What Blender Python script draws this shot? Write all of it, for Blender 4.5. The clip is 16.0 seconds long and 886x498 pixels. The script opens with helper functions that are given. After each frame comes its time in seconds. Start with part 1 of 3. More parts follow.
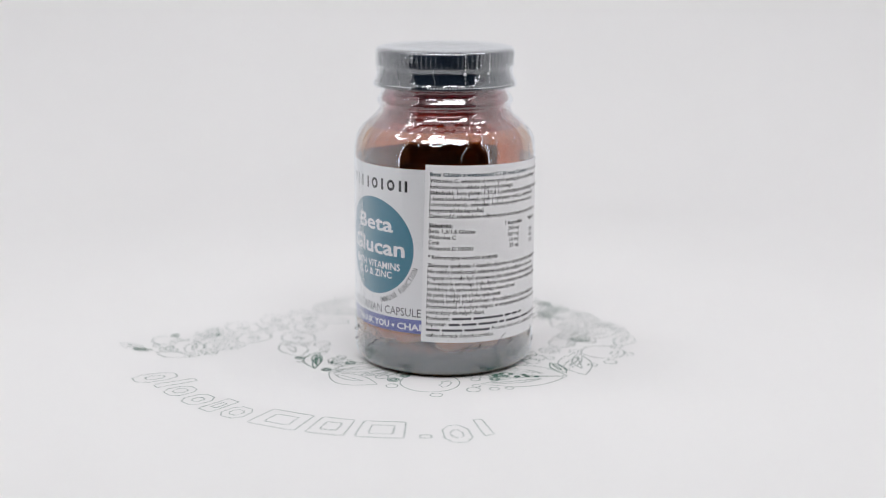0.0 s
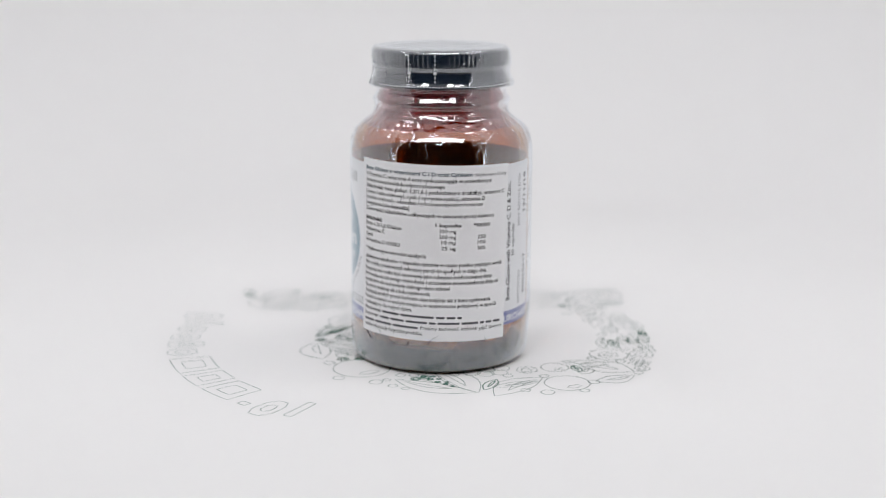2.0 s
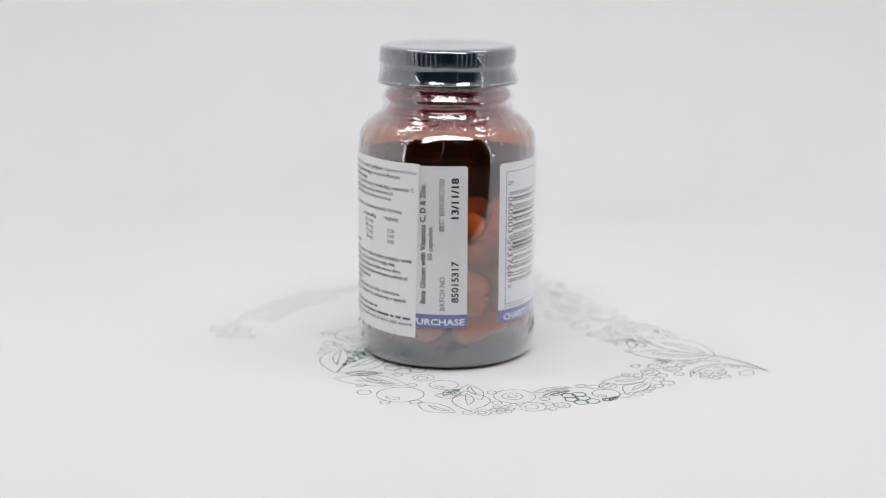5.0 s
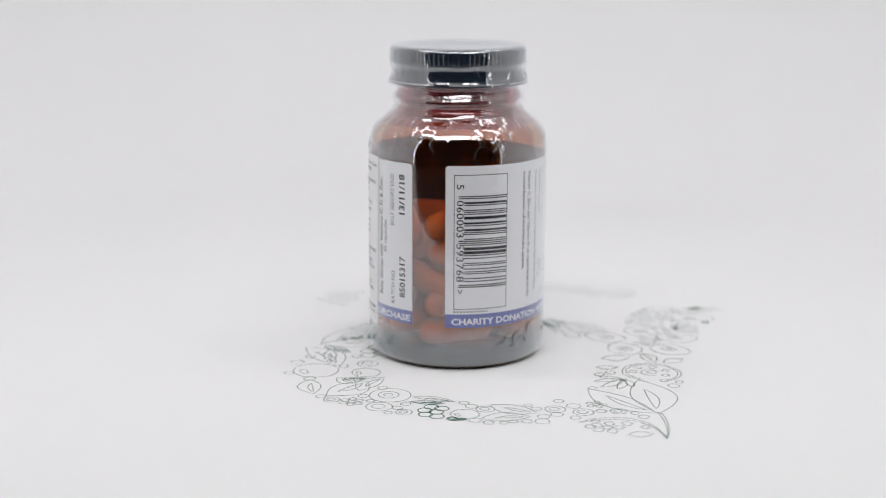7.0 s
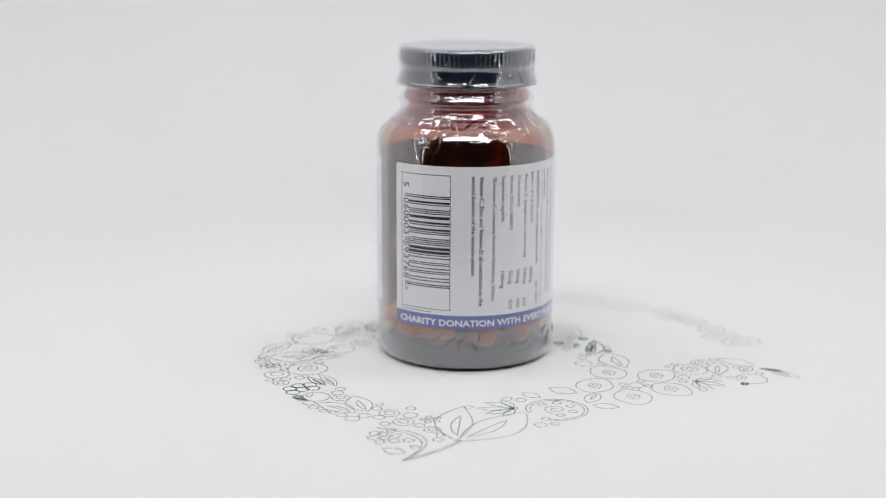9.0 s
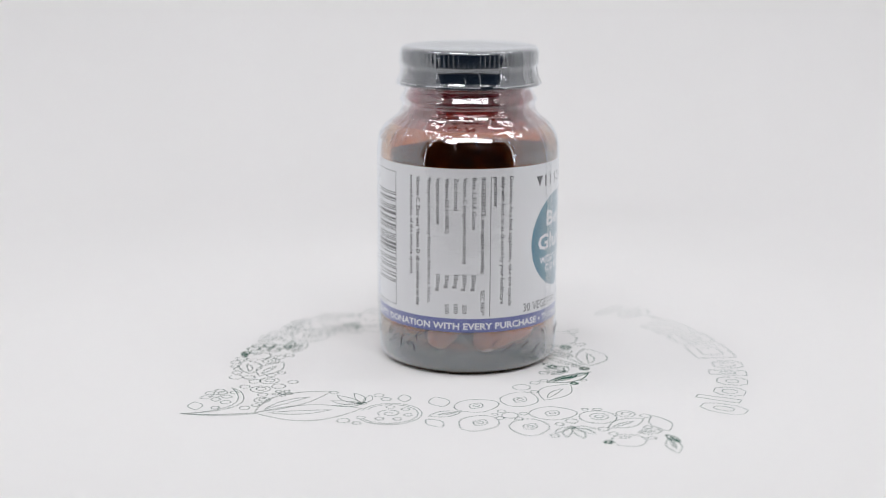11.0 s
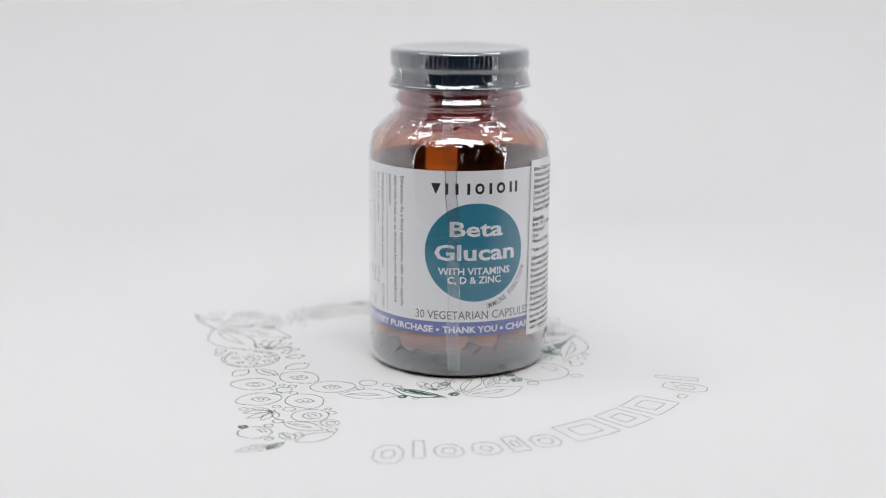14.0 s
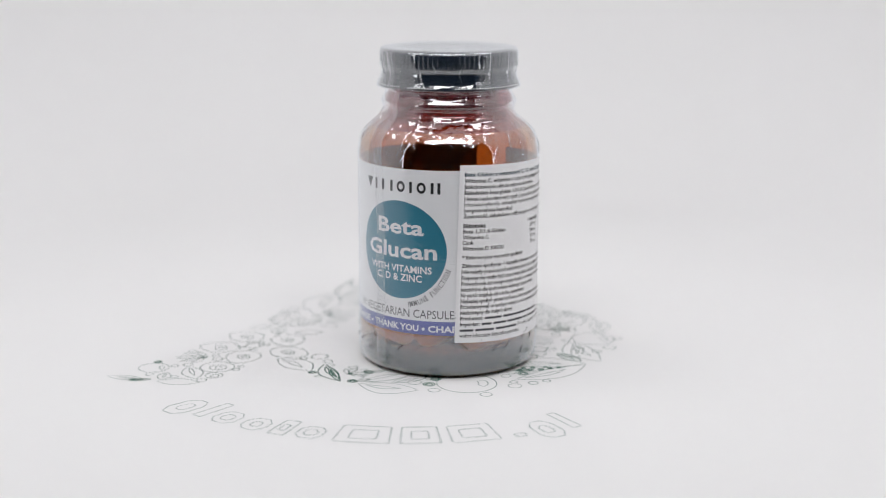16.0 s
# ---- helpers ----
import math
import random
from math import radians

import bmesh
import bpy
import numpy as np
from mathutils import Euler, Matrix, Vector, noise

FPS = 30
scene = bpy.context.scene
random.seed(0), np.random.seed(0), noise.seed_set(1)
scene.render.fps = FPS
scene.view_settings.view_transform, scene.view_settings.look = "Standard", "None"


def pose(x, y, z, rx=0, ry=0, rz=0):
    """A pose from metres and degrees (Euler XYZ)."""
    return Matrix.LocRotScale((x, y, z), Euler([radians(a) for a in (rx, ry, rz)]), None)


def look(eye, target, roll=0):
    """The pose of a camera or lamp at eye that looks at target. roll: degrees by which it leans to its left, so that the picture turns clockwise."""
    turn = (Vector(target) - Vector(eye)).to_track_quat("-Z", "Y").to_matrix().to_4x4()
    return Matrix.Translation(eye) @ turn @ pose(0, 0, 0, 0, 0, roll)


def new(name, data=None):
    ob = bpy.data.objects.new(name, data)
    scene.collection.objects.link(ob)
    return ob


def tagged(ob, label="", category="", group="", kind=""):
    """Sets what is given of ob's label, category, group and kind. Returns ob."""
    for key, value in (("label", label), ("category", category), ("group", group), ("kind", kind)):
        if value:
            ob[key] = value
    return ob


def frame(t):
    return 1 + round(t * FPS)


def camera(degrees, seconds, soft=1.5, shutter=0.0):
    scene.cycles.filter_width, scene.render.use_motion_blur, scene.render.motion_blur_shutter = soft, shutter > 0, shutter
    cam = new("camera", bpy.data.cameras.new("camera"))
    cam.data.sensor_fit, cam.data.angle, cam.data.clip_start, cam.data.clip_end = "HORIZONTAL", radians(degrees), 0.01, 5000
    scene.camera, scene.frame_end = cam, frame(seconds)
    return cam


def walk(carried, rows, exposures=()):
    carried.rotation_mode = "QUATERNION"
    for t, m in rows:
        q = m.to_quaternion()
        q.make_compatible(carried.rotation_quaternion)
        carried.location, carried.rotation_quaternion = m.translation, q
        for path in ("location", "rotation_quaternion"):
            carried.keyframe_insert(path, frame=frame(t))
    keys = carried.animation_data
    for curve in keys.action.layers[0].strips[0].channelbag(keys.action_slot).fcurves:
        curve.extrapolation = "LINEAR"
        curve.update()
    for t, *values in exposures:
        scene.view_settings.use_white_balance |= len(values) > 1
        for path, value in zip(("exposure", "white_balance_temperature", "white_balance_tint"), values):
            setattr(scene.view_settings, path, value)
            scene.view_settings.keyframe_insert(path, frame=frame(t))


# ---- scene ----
import itertools

# ---- camera: stands still before the open front of the light tent ----
cam = camera(34.0, 16.0, 0.8, 0.5)
STAND = pose(0.0, -0.4043, 0.1224, 77.13, 0, 0.447) @ pose(0, 0, 0, 0, 0, 0.2227)
walk(cam, [(0.0, STAND), (16.0, STAND)], exposures=[(0.0, 0.0), (16.0, 0.0)])
cam.data.dof.use_dof = True
cam.data.dof.focus_distance = 0.378
cam.data.dof.aperture_fstop = 8.5

TURN = -21.3615                      # degrees a second, clockwise from above
BOTTLE_AT = Vector((-0.0028, -0.0030, 0.0))
MM = 0.001

# ---- light: the tent's own ceiling panel, and a dim room around ----
world = bpy.data.worlds.new("world")
scene.world = world
world.use_nodes = True
world.node_tree.nodes["Background"].inputs[0].default_value = (0.60, 0.66, 0.75, 1)
world.node_tree.nodes["Background"].inputs[1].default_value = 0.02


def area(name, at, target, sx, sy, watts, colour):
    lamp = bpy.data.lights.new(name, "AREA")
    lamp.shape, lamp.size, lamp.size_y, lamp.energy, lamp.color = "RECTANGLE", sx, sy, watts, colour
    ob = new(name, lamp)
    ob.matrix_world = look(at, target)
    return ob


# three LED strips under the tent top: one along each side, one along the front
STRIPS = ((-0.17, 0.02, 0.05, 0.40, (0.21, 0.05, 0.10)), (0.17, 0.02, 0.05, 0.40, (-0.21, 0.05, 0.10)), (0.0, -0.255, 0.44, 0.11, (0.0, 0.20, 0.10)))
for sx, sy, wx, wy, aim in STRIPS:
    area("led_strip_light", (sx, sy, 0.468), (aim[0], aim[1] if wx > wy else sy, aim[2]), wx, wy, 1.80 if wx > wy else 0.52, (1.0, 1.0, 1.0))


# ---- materials ----
def nodes_of(name):
    m = bpy.data.materials.new(name)
    m.use_nodes = True
    return m, m.node_tree.nodes, m.node_tree.links


def surface(name, colour, rough=0.5, metal=0.0, vary=0.08, scale=400.0, bump=0.0, bump_scale=900.0, coat=0.0, per_object=0.0):
    m, n, l = nodes_of(name)
    b = n["Principled BSDF"]
    b.inputs["Roughness"].default_value = rough
    b.inputs["Metallic"].default_value = metal
    b.inputs["Coat Weight"].default_value = coat
    b.inputs["Coat IOR"].default_value = 1.9 if coat == 1.0 else 1.5
    tc = n.new("ShaderNodeTexCoord")
    n1, n2 = n.new("ShaderNodeTexNoise"), n.new("ShaderNodeTexNoise")
    n1.inputs["Scale"].default_value, n2.inputs["Scale"].default_value = scale, scale / 14
    n1.inputs["Detail"].default_value = 3
    l.new(tc.outputs["Object"], n1.inputs["Vector"])
    l.new(tc.outputs["Object"], n2.inputs["Vector"])
    add = n.new("ShaderNodeMath")
    l.new(n1.outputs["Fac"], add.inputs[0])
    l.new(n2.outputs["Fac"], add.inputs[1])
    ramp = n.new("ShaderNodeMapRange")
    ramp.inputs["From Min"].default_value, ramp.inputs["From Max"].default_value = 0.5, 1.5
    ramp.inputs["To Min"].default_value, ramp.inputs["To Max"].default_value = 1 - vary, 1 + vary
    l.new(add.outputs[0], ramp.inputs["Value"])
    mul = n.new("ShaderNodeVectorMath")
    mul.operation = "SCALE"
    mul.inputs[0].default_value = colour
    l.new(ramp.outputs[0], mul.inputs["Scale"])
    last = mul.outputs[0]
    if per_object:
        info = n.new("ShaderNodeObjectInfo")
        r2 = n.new("ShaderNodeMapRange")
        r2.inputs["To Min"].default_value, r2.inputs["To Max"].default_value = 1 - per_object, 1 + per_object
        l.new(info.outputs["Random"], r2.inputs["Value"])
        m2 = n.new("ShaderNodeVectorMath")
        m2.operation = "SCALE"
        l.new(last, m2.inputs[0])
        l.new(r2.outputs[0], m2.inputs["Scale"])
        last = m2.outputs[0]
    l.new(last, b.inputs["Base Color"])
    if bump:
        n3 = n.new("ShaderNodeTexNoise")
        n3.inputs["Scale"].default_value, n3.inputs["Detail"].default_value = bump_scale, 4
        l.new(tc.outputs["Object"], n3.inputs["Vector"])
        bp = n.new("ShaderNodeBump")
        bp.inputs["Strength"].default_value, bp.inputs["Distance"].default_value = bump, 0.0006
        l.new(n3.outputs["Fac"], bp.inputs["Height"])
        l.new(bp.outputs[0], b.inputs["Normal"])
    return m


def clear(name, tint, base_gloss, rough, power=4.0, bump=0.0, bump_scale=120.0, stretch=(1, 1, 1), gloss=(1, 1, 1), rise=None):
    """Thin clear sheet: a tinted pass-through with a mirror coat that grows at grazing angles."""
    m, n, l = nodes_of(name)
    n.remove(n["Principled BSDF"])
    out = n["Material Output"]
    tr, gl, mix, fr = (n.new(k) for k in ("ShaderNodeBsdfTransparent", "ShaderNodeBsdfGlossy", "ShaderNodeMixShader", "ShaderNodeLayerWeight"))
    tr.inputs["Color"].default_value = (*tint, 1)
    gl.inputs["Color"].default_value = (*gloss, 1)
    gl.inputs["Roughness"].default_value = rough
    fr.inputs["Blend"].default_value = 0.5
    steep, add = n.new("ShaderNodeMath"), n.new("ShaderNodeMath")
    steep.operation, add.operation, add.use_clamp = "POWER", "MULTIPLY_ADD", True
    steep.inputs[1].default_value = power
    add.inputs[1].default_value, add.inputs[2].default_value = (1 - base_gloss if rise is None else rise), base_gloss
    l.new(fr.outputs["Facing"], steep.inputs[0])
    l.new(steep.outputs[0], add.inputs[0])
    l.new(add.outputs[0], mix.inputs[0])
    l.new(tr.outputs[0], mix.inputs[1])
    l.new(gl.outputs[0], mix.inputs[2])
    l.new(mix.outputs[0], out.inputs["Surface"])
    if bump:
        tc, mp, no, bp = (n.new(k) for k in ("ShaderNodeTexCoord", "ShaderNodeMapping", "ShaderNodeTexNoise", "ShaderNodeBump"))
        mp.inputs["Scale"].default_value = stretch
        no.inputs["Scale"].default_value, no.inputs["Detail"].default_value, no.inputs["Distortion"].default_value = bump_scale, 3, 0.6
        bp.inputs["Strength"].default_value, bp.inputs["Distance"].default_value = bump, 0.0008
        l.new(tc.outputs["Object"], mp.inputs["Vector"])
        l.new(mp.outputs[0], no.inputs["Vector"])
        l.new(no.outputs["Fac"], bp.inputs["Height"])
        l.new(bp.outputs[0], gl.inputs["Normal"])
        l.new(bp.outputs[0], fr.inputs["Normal"])
    return m


M_BACKDROP = surface("white_backdrop_paper", (0.80, 0.795, 0.80), 0.85, vary=0.006, scale=60, bump=0.03, bump_scale=500)
M_PAPER = surface("white_print_paper", (0.80, 0.795, 0.80), 0.8, vary=0.006, scale=300, bump=0.03, bump_scale=1500)
M_INK = surface("dark_green_ink", (0.014, 0.095, 0.072), 0.6, vary=0.35, scale=90)
M_INK_DEEP = surface("deep_green_ink", (0.004, 0.10, 0.065), 0.6, vary=0.3, scale=90)
M_TENT = surface("white_tent_fabric", (0.80, 0.79, 0.80), 0.9, vary=0.02, scale=80, bump=0.1, bump_scale=700)
M_ROOM = surface("dim_grey_room_wall", (0.16, 0.17, 0.19), 0.9, vary=0.08, scale=3)
M_TABLE = surface("dark_table_laminate", (0.06, 0.06, 0.065), 0.5, vary=0.2, scale=60)
M_PANEL = surface("panel_frame_metal", (0.7, 0.7, 0.72), 0.4, 0.6, vary=0.05)
M_LID = surface("navy_black_lid_lacquer", (0.010, 0.018, 0.032), 0.14, vary=0.15, scale=300, bump=0.05, coat=1.0)
M_GLASS = clear("amber_glass", (0.88, 0.59, 0.34), 0.14, 0.015, 3.5, rise=0.5, gloss=(0.96, 0.98, 1.0))
M_GLASS_INNER = clear("amber_glass_inside", (0.88, 0.59, 0.34), 0.02, 0.02, 5.0, rise=0.4)
M_NECK = clear("thick_amber_glass_neck", (0.56, 0.20, 0.23), 0.10, 0.03, 3.0, rise=0.6)
# thick base glass; near-black tint also puts the contact shade into its colour
M_HEEL = clear("thick_glass_heel_contact_shade", (0.03, 0.03, 0.035), 0.01, 0.05, 5.0, gloss=(0.95, 0.975, 1.0))
M_FILM = clear("clear_shrink_film", (0.97, 0.97, 0.975), 0.055, 0.012, 2.2, bump=0.14, bump_scale=150, stretch=(0.5, 0.5, 1.6), gloss=(0.95, 0.975, 1.0), rise=0.90)
M_FILM_LOOSE = clear("crumpled_shrink_film", (0.95, 0.95, 0.96), 0.13, 0.06, 2.4, bump=0.32, bump_scale=170, stretch=(0.6, 0.6, 1.2), gloss=(0.95, 0.975, 1.0), rise=0.78)
M_FILM_FOOT = clear("shrink_film_over_thick_base", (0.95, 0.955, 0.97), 0.15, 0.01, 2.0, bump=0.10, bump_scale=130, gloss=(0.93, 0.97, 1.0), rise=0.8)
M_SEAM = clear("film_seam", (0.94, 0.945, 0.95), 0.15, 0.12, 4.0, bump=0.3, bump_scale=300)
M_SEAM_EDGE = clear("film_seam_edge", (0.7, 0.71, 0.73), 0.45, 0.2, 3.0)
# clear film folds; the dark tint paints in what they would reflect
M_CREASE = clear("film_fold_dark_reflection", (0.30, 0.30, 0.32), 0.05, 0.2, 3.0)
M_LED = bpy.data.materials.new("led_tube_glow")
M_LED.use_nodes = True
M_LED.node_tree.nodes["Principled BSDF"].inputs["Emission Color"].default_value = (1.0, 1.0, 1.0, 1)
M_LED.node_tree.nodes["Principled BSDF"].inputs["Emission Strength"].default_value = 7.0
M_PERF = surface("white_perforation_edge", (0.75, 0.76, 0.78), 0.4, vary=0.1)
M_LABEL = surface("white_label_paper", (0.82, 0.82, 0.835), 0.45, vary=0.015, scale=500, bump=0.03)
M_STICKER = surface("white_matte_sticker", (0.84, 0.835, 0.85), 0.6, vary=0.012, scale=500, bump=0.04)
M_TEAL = surface("teal_label_print", (0.018, 0.19, 0.285), 0.42, vary=0.10, scale=140)
M_BLUE = surface("violet_blue_label_band", (0.145, 0.165, 0.42), 0.42, vary=0.06, scale=200)
M_BLACK = surface("black_label_ink", (0.018, 0.018, 0.022), 0.5, vary=0.2)
M_GREY = surface("grey_label_ink", (0.10, 0.10, 0.115), 0.5, vary=0.2)
M_SLATE = surface("slate_blue_sticker_ink", (0.05, 0.09, 0.12), 0.5, vary=0.2)
M_WHITE = surface("white_label_ink", (0.80, 0.80, 0.82), 0.5, vary=0.02)
M_CAPSULE = surface("tan_capsule_shell", (0.93, 0.82, 0.66), 0.35, vary=0.10, scale=260, per_object=0.2, coat=0.2)


# ---- building helpers ----
def finish(name, bm, material, smooth=True):
    me = bpy.data.meshes.new(name)
    bm.to_mesh(me)
    bm.free()
    me.materials.append(material)
    if smooth:
        for p in me.polygons:
            p.use_smooth = True
    return me


def part(name, bm, material, parent, label="", smooth=True):
    ob = new(name, bm if isinstance(bm, bpy.types.Mesh) else finish(name, bm, material, smooth))
    ob.parent = parent
    return tagged(ob, label) if label else ob


def revolve(profile, steps=128, ripple=None):
    """A closed surface of revolution from (r, z) in millimetres; a radius of 0 closes it."""
    bm = bmesh.new()
    rings = []
    for r, z in profile:
        if r < 1e-6:
            rings.append([bm.verts.new((0, 0, z * MM))])
            continue
        ring = []
        for i in range(steps):
            a = 2 * math.pi * i / steps
            rr = r + (ripple(a, z) if ripple else 0.0)
            ring.append(bm.verts.new((rr * MM * math.cos(a), rr * MM * math.sin(a), z * MM)))
        rings.append(ring)
    for lo, hi in zip(rings, rings[1:]):
        for i in range(steps):
            j = (i + 1) % steps
            if len(lo) == 1 and len(hi) > 1:
                bm.faces.new((lo[0], hi[j], hi[i]))
            elif len(hi) == 1 and len(lo) > 1:
                bm.faces.new((lo[i], lo[j], hi[0]))
            elif len(lo) > 1:
                bm.faces.new((lo[i], lo[j], hi[j], hi[i]))
    bmesh.ops.recalc_face_normals(bm, faces=bm.faces)
    return bm


def box(bm, x0, x1, y0, y1, z0, z1):
    v = [bm.verts.new(c) for c in ((x0, y0, z0), (x1, y0, z0), (x1, y1, z0), (x0, y1, z0), (x0, y0, z1), (x1, y0, z1), (x1, y1, z1), (x0, y1, z1))]
    for f in ((0, 3, 2, 1), (4, 5, 6, 7), (0, 1, 5, 4), (1, 2, 6, 5), (2, 3, 7, 6), (3, 0, 4, 7)):
        bm.faces.new([v[i] for i in f])
    return bm


# ---- the setting: dim room, table, light tent with its sweep ----
bm = bmesh.new()
box(bm, -1.6, 1.6, -1.6, 1.3, -0.75, 1.7)
bmesh.ops.reverse_faces(bm, faces=bm.faces)
tagged(new("wall_room", finish("wall_room", bm, M_ROOM, False)), "dim grey walls of the room around the light tent", "wall", kind="structure")

bm = box(bmesh.new(), -0.70, 0.70, -0.75, 0.62, -0.04, -0.0020)
bmesh.ops.bevel(bm, geom=[e for e in bm.edges], offset=0.003, segments=2, affect="EDGES")
tagged(new("table", finish("table", bm, M_TABLE, False)), "dark grey table top under the white sheet", "table", kind="structure")
bm = box(bmesh.new(), -0.30, 0.30, -0.165, 0.34, -0.0020, -0.00011)
tagged(new("ground", finish("ground", bm, M_BACKDROP, False)), "flat white sheet under the turning paper", "ground", kind="structure")

HALF, BACK, CORNER, FRONT, BEND, TOP = 0.156, 0.215, 0.11, -0.155, 0.10, 0.49


def sweep():
    """White sheet that curves up from the table at the sides and the back."""
    line = []
    for i in range(25):
        line.append((-HALF, FRONT + (BACK - CORNER - FRONT) * i / 24, -1.0, 0.0))
    for i in range(1, 24):
        a = math.pi - math.pi / 2 * i / 24
        line.append((-HALF + CORNER + CORNER * math.cos(a), BACK - CORNER + CORNER * math.sin(a), math.cos(a), math.sin(a)))
    for i in range(25):
        line.append((-HALF + CORNER + 2 * (HALF - CORNER) * i / 24, BACK, 0.0, 1.0))
    line += [(-x, y, -nx, ny) for x, y, nx, ny in reversed(line[:48])]
    prof = [(-0.003, -0.00003)] + [(BEND * math.sin(a), BEND * (1 - math.cos(a))) for a in [math.pi / 2 * k / 20 for k in range(21)]]
    prof += [(BEND + 0.002, BEND + (TOP - BEND) * k / 10) for k in range(1, 11)]
    b = bmesh.new()
    shell = [(o, z) for o, z in prof] + [(o + 0.001, z - 0.0006 * (o < BEND)) for o, z in reversed(prof)]
    rows = [[b.verts.new((x + nx * o, y + ny * o, z - 0.00009)) for o, z in shell] for x, y, nx, ny in line]
    n = len(shell)
    for r0, r1 in zip(rows, rows[1:]):
        for k in range(n - 1):
            b.faces.new((r0[k], r0[k + 1], r1[k + 1], r1[k]))
    b.faces.new(rows[0])
    b.faces.new(rows[-1][::-1])
    bmesh.ops.recalc_face_normals(b, faces=b.faces)
    return b


tagged(new("backdrop", finish("backdrop", sweep(), M_BACKDROP)), "seamless white backdrop curving up behind the bottle", "backdrop", kind="structure")

bm = box(bmesh.new(), -0.30, 0.30, -0.33, 0.36, TOP, TOP + 0.012)
tagged(new("ceiling", finish("ceiling", bm, M_TENT, False)), "white fabric top of the light tent", "ceiling", kind="structure")

for sx, sy, wx, wy, aim in STRIPS:
    strip = tagged(new("led_strip"), "slim LED strip in a metal tray under the tent top", "lamp", "strips under the tent top")
    strip.location = (sx, sy, TOP)
    bm = bmesh.new()
    for x0, x1, y0, y1 in ((-wx / 2 - 0.006, wx / 2 + 0.006, -wy / 2 - 0.006, -wy / 2 - 0.002), (-wx / 2 - 0.006, wx / 2 + 0.006, wy / 2 + 0.002, wy / 2 + 0.006),
                           (-wx / 2 - 0.006, -wx / 2 - 0.002, -wy / 2 - 0.002, wy / 2 + 0.002), (wx / 2 + 0.002, wx / 2 + 0.006, -wy / 2 - 0.002, wy / 2 + 0.002)):
        box(bm, x0, x1, y0, y1, -0.010, 0.0)
    part("tray", bm, M_PANEL, strip, smooth=False)
    part("board", box(bmesh.new(), -wx / 2, wx / 2, -wy / 2, wy / 2, -0.004, 0.0), M_TENT, strip, smooth=False)


for sx in (-0.262, 0.262):
    tube = tagged(new("led_tube"), "thin upright LED tube at the open front edge", "lamp", "tubes at the front edges")
    tube.location = (sx, -0.172, 0.02)
    bm = bmesh.new()
    bmesh.ops.create_cone(bm, cap_ends=True, segments=16, radius1=0.0035, radius2=0.0035, depth=0.43, matrix=pose(0, 0, 0.235))
    part("glow_tube", bm, M_LED, tube)
    for z in (0.0, 0.452):
        bm = box(bmesh.new(), -0.007, 0.007, -0.007, 0.007, z - (0.022 if z < 0.1 else 0.002), z + 0.018)
        bmesh.ops.bevel(bm, geom=bm.edges[:], offset=0.0015, segments=2, affect="EDGES")
        part("end_cap", bm, M_PANEL, tube, smooth=False)


# ---- the turning sheet with its line drawing ----
sheet = tagged(new("paper_sheet"), "round white paper with a green leaf line drawing", "paper")
bm = revolve([(0, -0.09), (152.0, -0.09), (152.0, 0.0), (60, 0.0), (0, 0.0)], 200)
part("paper", bm, M_PAPER, sheet, smooth=False)

# the drawing lies in its own square grid, turned and scaled onto the paper
DA, DB, DC, DD = 0.17976, -0.19137, -3.58, 104.37


def on_paper(u, v):
    return (DA * u + DB * v + DC, -DA * v + DB * u + DD)


def ribbon(points, width, closed=True, z=0.05):
    """A drawn line, in millimetres on the paper, of that width."""
    b = bmesh.new()
    pts = [Vector((x, y)) for x, y in points]
    n = len(pts)
    left, right = [], []
    for i, p in enumerate(pts):
        a, c = (pts[i - 1], pts[(i + 1) % n]) if closed else (pts[max(i - 1, 0)], pts[min(i + 1, n - 1)])
        t = (c - a).normalized() if (c - a).length > 1e-9 else Vector((1, 0))
        s = Vector((-t.y, t.x)) * width / 2
        left.append(b.verts.new(((p.x + s.x) * MM, (p.y + s.y) * MM, z * MM)))
        right.append(b.verts.new(((p.x - s.x) * MM, (p.y - s.y) * MM, z * MM)))
    for i in range(n if closed else n - 1):
        j = (i + 1) % n
        b.faces.new((right[i], right[j], left[j], left[i]))
    return b


def merge(target, b):
    me = bpy.data.meshes.new("tmp")
    b.to_mesh(me)
    b.free()
    target.from_mesh(me)
    bpy.data.meshes.remove(me)


LINE = 0.18


def drawn(name, strokes, ink=None, width=LINE):
    """One motif: strokes of grid points, each with a flag for a closed line."""
    whole = bmesh.new()
    for pts, closed in strokes:
        merge(whole, ribbon([on_paper(u, v) for u, v in pts], width * (1.8 if ink is M_INK_DEEP else 1.0), closed))
    return part(name, whole, ink or M_INK, sheet, smooth=False)


def ring(u, v, ru, rv=None, n=26):
    rv = rv or ru
    return ([(u + ru * math.cos(2 * math.pi * i / n), v + rv * math.sin(2 * math.pi * i / n)) for i in range(n)], True)


def leaf_line(u0, v0, u1, v1, w, bend=0.0, n=12):
    """Pointed leaf from stalk (u0, v0) to tip (u1, v1), w wide, bowed to one side."""
    d, pts = Vector((u1 - u0, v1 - v0)), []
    s = Vector((-d.y, d.x)).normalized()
    side = lambda t, k: Vector((u0, v0)) + d * t + s * (bend * 4 * t * (1 - t) + k * w / 2 * math.sin(math.pi * t) ** 0.95)
    pts = [side(i / n, 1) for i in range(n + 1)] + [side(i / n, -1) for i in range(n - 1, 0, -1)]
    return ([(p.x, p.y) for p in pts], True)


